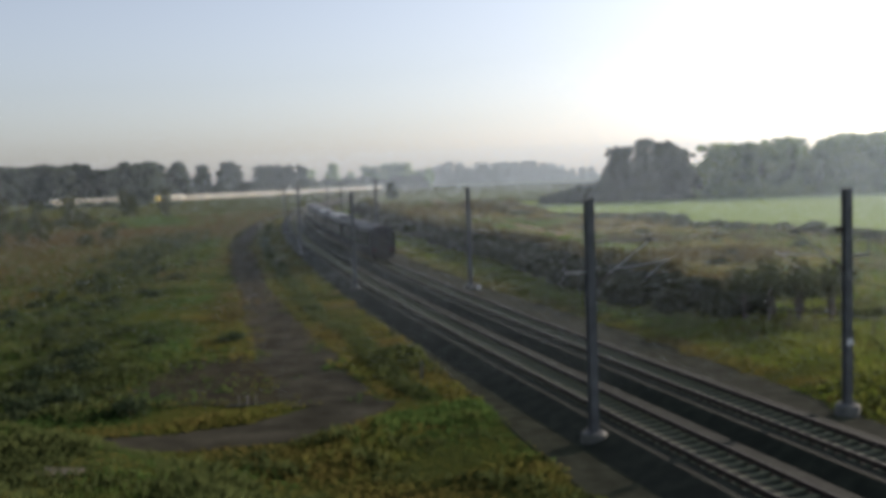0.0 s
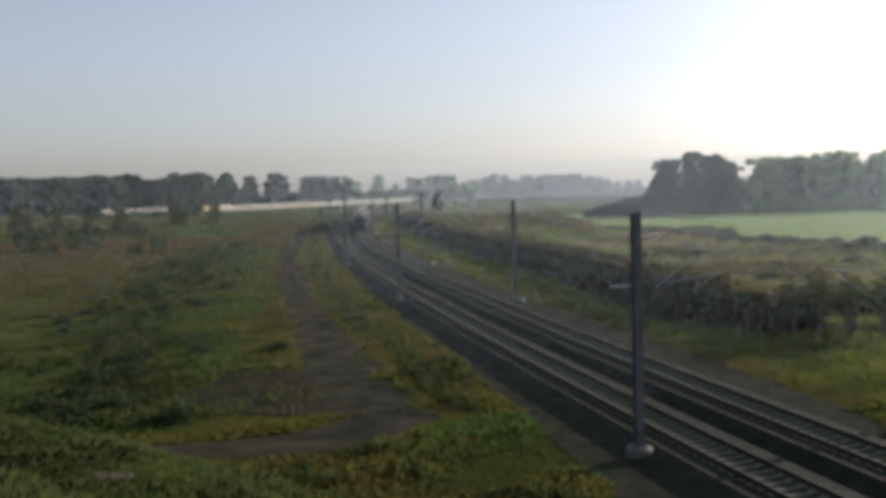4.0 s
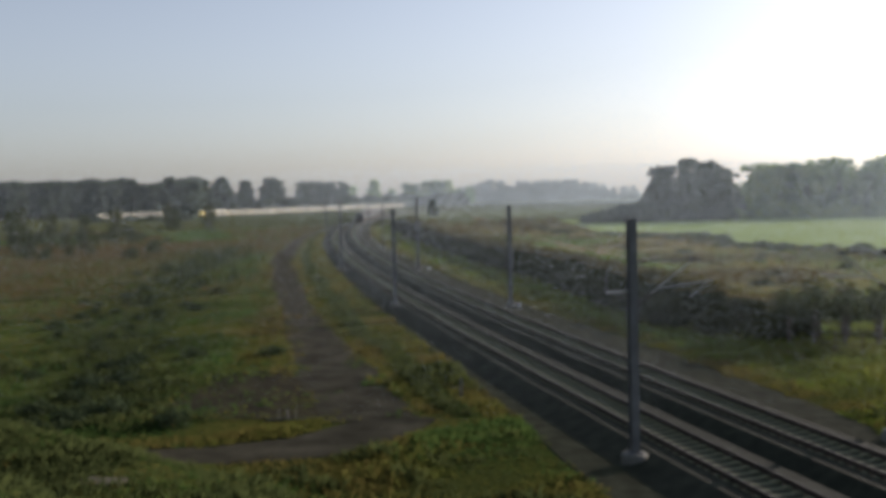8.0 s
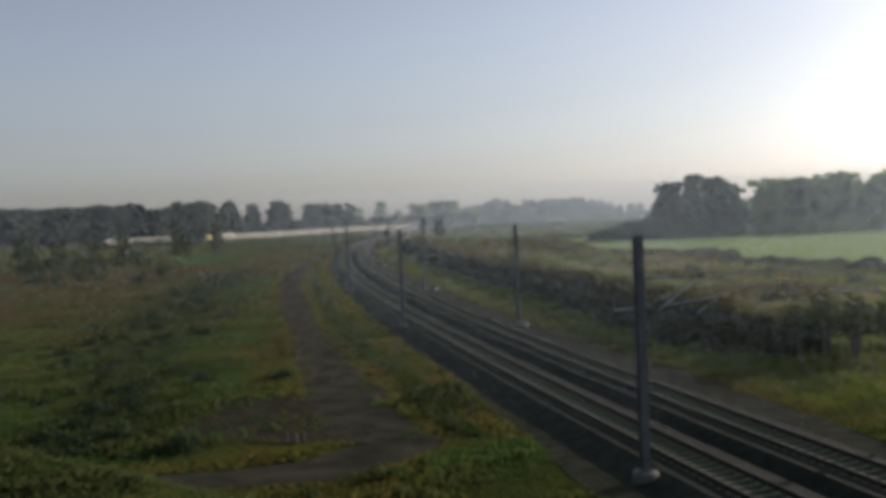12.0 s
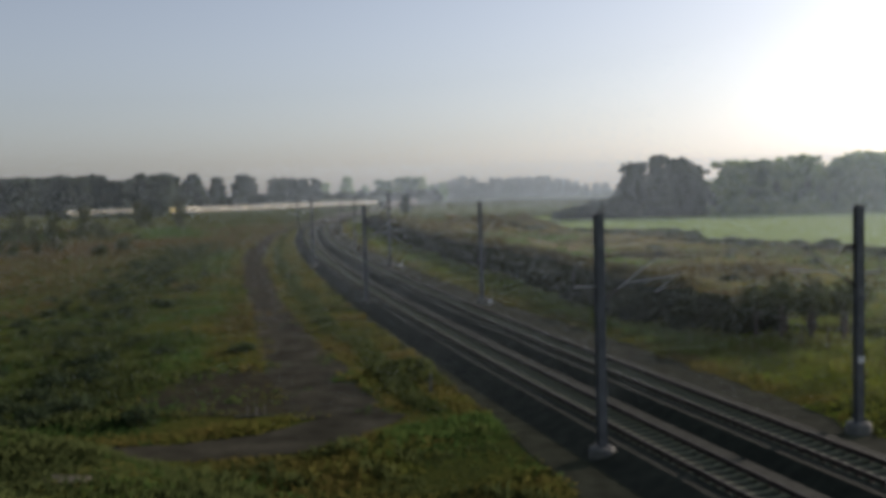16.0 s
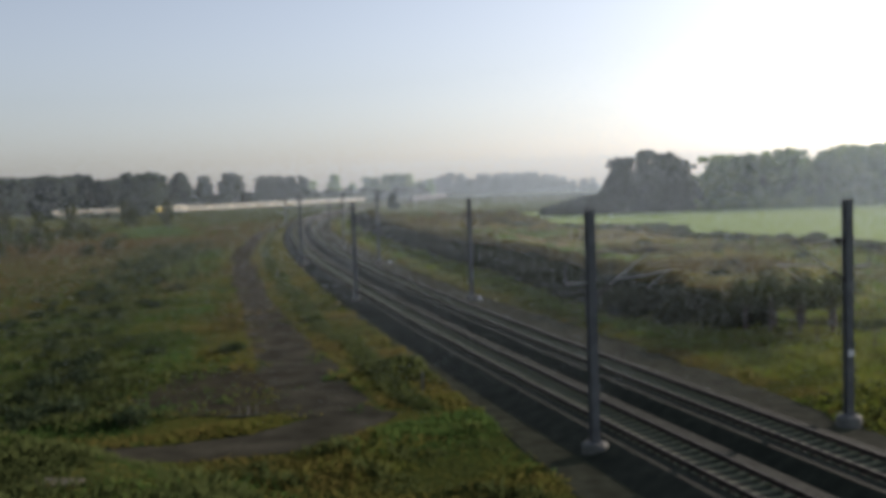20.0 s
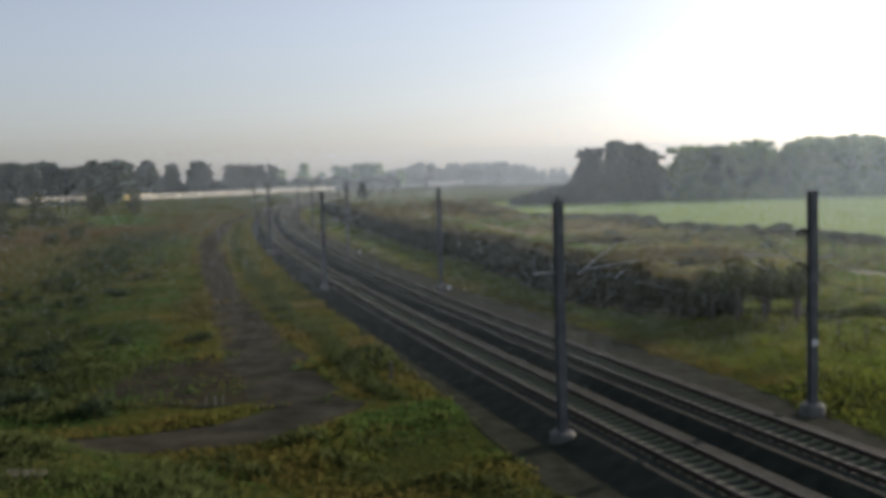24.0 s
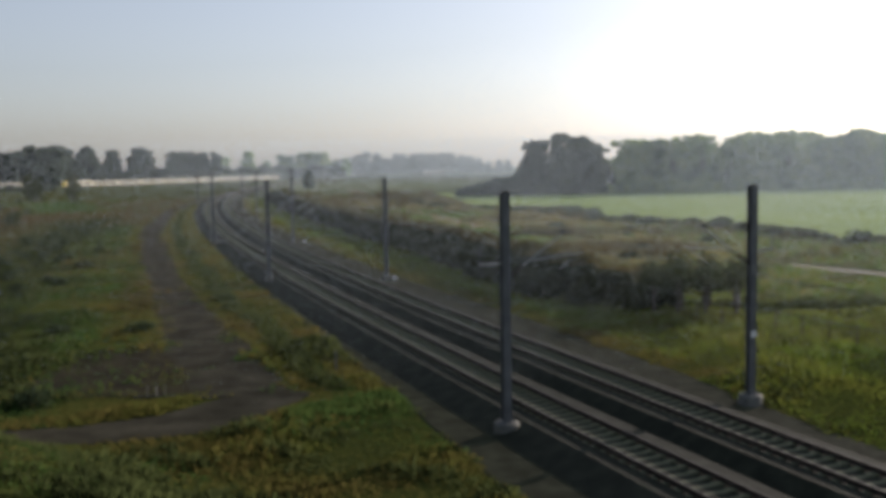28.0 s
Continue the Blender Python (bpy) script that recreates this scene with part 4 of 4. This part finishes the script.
    keep = (off > np.interp(along_of(x, y), CESS_RIGHT_S, CESS_RIGHT) - 0.5 * value(x, y, 0.7, 71)) & (x < fx - 0.3) & (x < 0.66 * y + 4)
    keep &= (y > 0)
    strip = np.abs(x - np.interp(y, [p[1] for p in DRY_STRIP[::-1]], [p[0] for p in DRY_STRIP[::-1]])) < 1.7 * r.uniform(0.5, 1.0, len(x))
    lane_at = np.abs(x - np.interp(y, [p[1] for p in LANE[::-1]], [p[0] for p in LANE[::-1]])) < 2.8
    keep &= ~((strip & (y > 131)) | (lane_at & (y > 56) & (y < 89)))
    beyond = (x > hx + 1.0) & (y > 66)
    k = 0.75 + y / 170.0
    heath = keep & beyond & (r.uniform(0, 1, len(x)) < np.maximum(0.75 * smooth(0.5, 0.72, value(x, y, 0.16, 23)) * (1 - 0.7 * smooth(30, 48, x)), 0.8 * smooth(5.0, 1.0, fx - x)))
    heath &= ~((x > 26) & (y < 92))
    keep &= ~heath
    gold = keep & ~beyond & (r.uniform(0, 1, len(x)) < np.maximum.reduce([smooth(13.8, 11.2, off), 0.5 * smooth(0.52, 0.8, value(x, y, 0.3, 16)), -0.05 + 0.4 * np.sin(off * 1.9 + 1.2 * np.sin(along_of(x, y) * 0.11))]))
    gold &= ~((along_of(x, y) < 5) & (r.uniform(0, 1, len(x)) < 0.8))
    rank = keep & ~beyond & ~gold & (r.uniform(0, 1, len(x)) < 0.22 * smooth(9, 3, along_of(x, y)) * smooth(16, 12, off))
    green = keep & ~beyond & ~gold & ~rank
    straw = keep & beyond & ~((x > 24) & (r.uniform(0, 1, len(x)) < 0.6 * smooth(100, 84, y))) & (r.uniform(0, 1, len(x)) < smooth(0.12, 0.5, value(x, y, 0.07, 13)) * (1 - 0.7 * smooth(32, 50, x)))
    mixed = keep & beyond & ~straw
    tufts("rank_grass", stack(rank), M_LUSH, 0.30, 0.018, "tall dark green grass at the foot of a mast", 11)
    tufts("brambles", stack(heath), M_HEATH, 0.62, 0.03, "dark dead brambles in the dry grass", 10)
    tufts("lineside_grass", stack(green), M_BANK_GRASS, 0.20, 0.017, "green grass beside the railway", 6)
    tufts("lineside_yellow_grass", stack(gold), M_GOLD, 0.18, 0.017, "yellow grass along the gravel", 7)
    tufts("dry_field_grass", stack(straw), M_STRAW, 0.34, 0.022, "brown dry grass beyond the hedge", 8)
    tufts("rough_field_grass", stack(mixed), M_BANK_GRASS, 0.34, 0.024, "dull green rough grass beyond the hedge", 9)


meadow()


# ---- small things beside the line ----
SLAB = (-10.95, 26.1)


def small_things():
    pipe = thing("standpipe", "grey standpipe with two low arms in the grass", "standpipe")
    part("riser", tube(bmesh.new(), (0, 0, -0.1), (0, 0, 0.42), 0.05, 0.045), M_CONCRETE, pipe)
    part("cap", tube(bmesh.new(), (0, 0, 0.42), (0, 0, 0.48), 0.07, 0.05), M_CONCRETE, pipe)
    for x in (-0.38, 0.36):
        part("side_post", tube(bmesh.new(), (x, 0.05, -0.1), (x, 0.05, 0.52), 0.026), M_CONCRETE, pipe)
    part("slab", box(bmesh.new(), -1.0, 0.85, -0.25, 0.3, -0.1, 0.09, 0.03), M_BALLAST, pipe, "dark stone slab")
    pipe.matrix_basis = pose(-9.15, 42.9, float(ground_z(-9.15, 42.9)), 0, 0, 8)
    for i, (x, y, h, lean) in enumerate(((-1.35, 47.4, 0.85, 4), (-20.3, 115.5, 0.9, -3))):
        post = thing("marker_post", "short pale marker post on the verge", "post", "marker posts")
        part("shaft", box(bmesh.new(), -0.06, 0.06, -0.06, 0.06, -0.2, h, 0.02), M_FOOT, post)
        part("tip", box(bmesh.new(), -0.065, 0.065, -0.065, 0.065, h, h + 0.12, 0.03), M_FOOT, post)
        post.matrix_basis = pose(x, y, float(ground_z(x, y)), lean, 0, 20)
    sign = thing("marker_sign", "small white plate on a thin post before the hedge", "sign")
    part("post", tube(bmesh.new(), (0, 0, -0.2), (0, 0, 0.75), 0.025), M_GALV, sign)
    part("plate", box(bmesh.new(), -0.14, 0.14, -0.045, -0.025, 0.6, 0.88, 0.008), M_SIGN, sign)
    sign.matrix_basis = pose(18.0, 64.4, float(ground_z(18.0, 64.4)), 0, 0, -14)
    # low cabinets beside the masts
    for s, off in ((99.0, -1.25), (48.9, 9.05), (96.0, 9.6), (152.5, -1.1)):
        cab = thing("trackside_box", "small pale trackside box beside a mast", "box", "trackside boxes")
        part("body", box(bmesh.new(), -0.15, 0.15, -0.12, 0.12, 0.0, 0.38, 0.03), M_SIGN, cab)
        part("lid", box(bmesh.new(), -0.17, 0.17, -0.14, 0.14, 0.38, 0.43, 0.02), M_CONCRETE, cab)
        cab.matrix_basis = rail_pose(s, off, 0.04)
    slab = thing("concrete_slab", "weathered stone slab in the grass of the bank", "slab")
    part("block", box(bmesh.new(), -0.7, 0.7, -0.3, 0.3, -0.1, 0.07, 0.03), M_STONE, slab)
    slab.matrix_basis = pose(SLAB[0], SLAB[1], float(ground_z(*SLAB)) - 0.01, 4, 0, -8)
    # wire fence in the rough grass right of the line
    fence = thing("wire_fence", "old wire fence with thin wooden posts", "fence")
    spots = line_at([(21.0, 58.5), (24.2, 52.8), (26.0, 47.5), (29.5, 41.0)], 11)
    tops = []
    for x, y in spots:
        z = float(ground_z(x, y))
        part("post", tube(bmesh.new(), (x, y, z - 0.3), (x + 0.03, y, z + 1.35), 0.055, 0.045, 7), M_BARK, fence)
        tops.append((x, y, z))
    for h in (0.5, 0.85, 1.2):
        bm = sweep(bmesh.new(), [(x, y, z + h) for x, y, z in tops], 0.008, 4)
        part("strand", bm, M_GALV, fence)


small_things()


# ---- morning mist, and flecks standing in for haze ----
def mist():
    """Fine flecks over the plain standing in for mist, haze and glare, adding up with distance; their fan, size and
    thickness fit the camera's view.
    """
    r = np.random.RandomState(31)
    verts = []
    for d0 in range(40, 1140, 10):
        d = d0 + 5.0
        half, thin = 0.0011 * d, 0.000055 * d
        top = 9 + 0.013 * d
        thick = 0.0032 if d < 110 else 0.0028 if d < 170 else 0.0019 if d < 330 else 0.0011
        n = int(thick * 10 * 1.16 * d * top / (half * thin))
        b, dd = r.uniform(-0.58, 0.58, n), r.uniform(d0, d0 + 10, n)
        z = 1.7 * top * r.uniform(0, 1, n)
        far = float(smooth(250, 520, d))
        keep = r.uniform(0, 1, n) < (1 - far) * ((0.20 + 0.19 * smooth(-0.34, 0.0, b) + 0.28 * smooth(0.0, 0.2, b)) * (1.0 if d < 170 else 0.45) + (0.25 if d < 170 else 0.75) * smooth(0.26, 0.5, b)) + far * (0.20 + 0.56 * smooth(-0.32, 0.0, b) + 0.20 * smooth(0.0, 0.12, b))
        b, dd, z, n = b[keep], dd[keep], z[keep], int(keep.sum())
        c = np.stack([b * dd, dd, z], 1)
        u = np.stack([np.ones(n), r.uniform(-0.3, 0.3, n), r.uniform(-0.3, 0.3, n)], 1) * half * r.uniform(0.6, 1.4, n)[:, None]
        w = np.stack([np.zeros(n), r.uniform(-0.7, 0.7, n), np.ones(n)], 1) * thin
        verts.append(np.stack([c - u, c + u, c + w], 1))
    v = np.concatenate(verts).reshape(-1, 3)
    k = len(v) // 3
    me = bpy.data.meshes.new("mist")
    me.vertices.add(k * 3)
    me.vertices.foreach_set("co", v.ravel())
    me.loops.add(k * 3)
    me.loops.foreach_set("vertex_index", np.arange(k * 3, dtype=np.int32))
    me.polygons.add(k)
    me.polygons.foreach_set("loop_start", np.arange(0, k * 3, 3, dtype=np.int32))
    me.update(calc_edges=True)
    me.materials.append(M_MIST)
    tagged(new("mist", me), "pale flecks standing in for mist, haze and glare over the plain", "mist", "", "stuff")


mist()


# ---- trains ----
def coach(length, width, height, paint, roof, seed=0, name="coach", windows=True, end=False):
    """A railway coach along y, its rail level at z = 0, its rear end at y = 0."""
    w, h = width / 2, height
    prof = [(-w, 1.0), (-w - 0.02, 2.0), (-w, h - 1.0), (-w * 0.93, h - 0.55), (-w * 0.75, h - 0.2), (-w * 0.4, h - 0.04), (0, h), (w * 0.4, h - 0.04), (w * 0.75, h - 0.2), (w * 0.93, h - 0.55), (w, h - 1.0), (w + 0.02, 2.0), (w, 1.0)]
    n = len(prof)

    def shell(a, b, cap):
        bm = bmesh.new()
        p = prof[a:b]
        rings = [[bm.verts.new((x, y, z)) for x, z in p] for y in (0.15, length - 0.15)]
        for i in range(len(p) - 1):
            bm.faces.new((rings[0][i], rings[0][i + 1], rings[1][i + 1], rings[1][i]))
        if cap:
            for r in rings:
                bm.faces.new(r)
        return bm
    top = new(name)
    body = part("body", shell(0, n, True), paint, top)
    bm = bmesh.new()
    p = [(x * 1.004, z + 0.012) for x, z in prof[3:10]]
    rings = [[bm.verts.new((x, y, z)) for x, z in p] for y in (0.14, length - 0.14)]
    for i in range(len(p) - 1):
        bm.faces.new((rings[0][i], rings[0][i + 1], rings[1][i + 1], rings[1][i]))
    part("roof", bm, roof, top)
    part("underframe", box(bmesh.new(), -w * 0.9, w * 0.9, 0.4, length - 0.4, 0.45, 1.02), M_BLACK, top)
    for y in (3.2, length - 3.2):
        bogie = part("bogie", box(bmesh.new(), -1.05, 1.05, y - 1.7, y + 1.7, 0.3, 0.75, 0.05), M_BLACK, top)
        for dy in (-1.25, 1.25):
            for x in (-0.75, 0.75):
                part("wheel", tube(bmesh.new(), (x - 0.06, y + dy, 0.46), (x + 0.06, y + dy, 0.46), 0.46, sides=14), M_RAIL, bogie)
    if windows:
        k = int((length - 4) / 2.2)
        for sx in (-1, 1):
            for i in range(k):
                y = 2.6 + i * (length - 5.2) / (k - 1)
                x = sx * (w + 0.03)
                part("window", box(bmesh.new(), min(x, x - sx * 0.04), max(x, x - sx * 0.04), y - 1.08, y + 1.08, 1.8, 3.25), M_GLASS, body)
    if end:
        part("end_door", box(bmesh.new(), -0.45, 0.45, 0.10, 0.16, 1.1, 3.1, 0.02), M_BLACK, body, "dark gangway door")
        for x in (-0.95, 0.95):
            part("end_window", box(bmesh.new(), x - 0.32, x + 0.32, 0.11, 0.16, 2.1, 2.9, 0.02), M_GLASS, body)
            part("tail_lamp", tube(bmesh.new(), (x, 0.08, 1.45), (x, 0.16, 1.45), 0.09, sides=10), M_RED, body)
            part("buffer", tube(bmesh.new(), (x * 0.92, -0.35, 1.05), (x * 0.92, 0.2, 1.05), 0.16, sides=10), M_BLACK, body)
    return top


def departing_train():
    """Six coaches running away along the further track; each coach is keyed along the bend."""
    first = coach(25.6, 2.85, 4.1, M_TRAIN_DARK, M_TRAIN_ROOF, name="train_coach", end=True)
    tagged(first, "passenger coach on the further track, coloured dark for its shaded side", "train coach", "departing train")
    second = coach(25.6, 2.85, 4.1, M_TRAIN_DARK, M_TRAIN_ROOF, name="train_coach")
    tagged(second, "passenger coach on the further track, coloured dark for its shaded side", "train coach", "departing train")
    # Boxes added on the roof, two of them white, to imitate the sun's glint.
    for i, y in enumerate((6.0, 13.5, 20.5)):
        unit = part("roof_unit", box(bmesh.new(), -0.85, 0.85, y - 2.2, y + 2.2, 4.02, 4.28, 0.08), M_SIGN if i else M_TRAIN_ROOF, second, "box added to imitate the sun's glint on the roof")
        part("grille", box(bmesh.new(), -0.5, 0.5, y - 1.4, y + 1.4, 4.28, 4.31, 0.01), M_GALV, unit)
    car = [first, second]
    for i in range(3):
        car.append(copy_thing(second, pose(0, 0, 0)))
    return car


TAIL = [(0.0, 75), (1.0, 105), (2.0, 134), (3.5, 180), (5.5, 243), (6.5, 276), (8.0, 322), (9.5, 364), (10.5, 396), (12.5, 455), (16.0, 575), (20.0, 730), (24.0, 900), (28.0, 1080)]


def far_trains():
    """White train standing on the line across the plain, and a second one rolling slowly behind it."""
    proto = coach(26.0, 2.9, 3.9, M_TRAIN_WHITE, M_TRAIN_WHITE, name="standing_coach")
    tagged(proto, "white passenger coach standing in the sun", "train coach", "standing white train")
    d = (LINE_B - LINE_A).normalized()
    rz = math.degrees(math.atan2(-d.x, d.y))
    n = int((LINE_B - LINE_A).length / 26.6)
    for i in range(n):
        p = LINE_A + d * (26.6 * (i + 1))
        copy_thing(proto, pose(p.x, p.y, 0.35, 0, 0, rz))
    for x, y, a in ((-238.0, 585.0, -26), (-218.0, 588.0, -26)):
        copy_thing(proto, pose(x, y, 0.35, 0, 0, a))
    nose = coach(26.0, 2.9, 4.4, M_TRAIN_WHITE, M_TRAIN_WHITE, name="power_car", end=True)
    part("front", box(bmesh.new(), -1.49, 1.49, 0.05, 3.6, 0.9, 4.25, 0.15), M_YELLOW, nose, "yellow front")
    tagged(nose, "white power car with a yellow front", "train coach", "standing white train")
    nose.matrix_basis = pose(LINE_A.x, LINE_A.y, 0.35, 0, 0, rz)
    # low bank that carries the line
    line = [Vector((-420, 560)), Vector((-236, 584)), LINE_A, LINE_B, LINE_B + d * 260]
    verts, faces = [], []
    for i, p in enumerate(line):
        t = (line[min(i + 1, len(line) - 1)] - line[max(i - 1, 0)]).normalized()
        nrm = Vector((t.y, -t.x))
        for w, z in ((7, -0.1), (5, 0.25), (-14, 0.25), (-16, -0.1)):
            q = p + nrm * w
            verts.append((q.x, q.y, z))
    for i in range(len(line) - 1):
        for j in range(3):
            faces.append((i * 4 + j, i * 4 + j + 1, i * 4 + j + 5, i * 4 + j + 4))
    tagged(mesh_object("far_bank", verts, faces, M_GROUND), "low grassy bank that carries the far line", "bank", "", "structure")
    movers = []
    for i in range(5):
        movers.append(copy_thing(proto, pose(0, 0, 0)))
        movers[-1]["label"] = "white passenger coach rolling slowly on the far line"
        movers[-1]["group"] = "rolling white train"
    for o in (*proto.children_recursive, proto):
        bpy.data.objects.remove(o)
    return movers


LINE_A, LINE_B = Vector((-178.0, 600.0)), Vector((-81.0, 850.0))
ROLL = [(0.0, 79.6), (1.0, 76.2), (2.0, 73.1), (3.5, 45.3), (5.5, 36.9), (6.5, 29.8), (8.0, 16.9), (10.0, 6.3), (13.0, -2.3), (16.0, -8.3), (20.0, -12.3), (28.0, -15.3)]
CARS = departing_train()
ROLLERS = far_trains()


def motions():
    for i, c in enumerate(CARS):
        rows = []
        for t, s in TAIL:
            q = s + i * 26.2 + 12.8
            rows.append((t, rail_pose(q, FAR, RAIL_Z) @ Matrix.Translation((0, -12.8, 0))))
        walk(c, rows)
    d = (LINE_B - LINE_A).normalized()
    rz = math.degrees(math.atan2(-d.x, d.y))
    side = Vector((-d.y, d.x)) * 5.5
    for i, c in enumerate(ROLLERS):
        rows = []
        for t, u in ROLL:
            p = LINE_B + side + d * (u - 26.6 * (i + 1))
            rows.append((t, pose(p.x, p.y, 0.35, 0, 0, rz)))
        walk(c, rows)


motions()
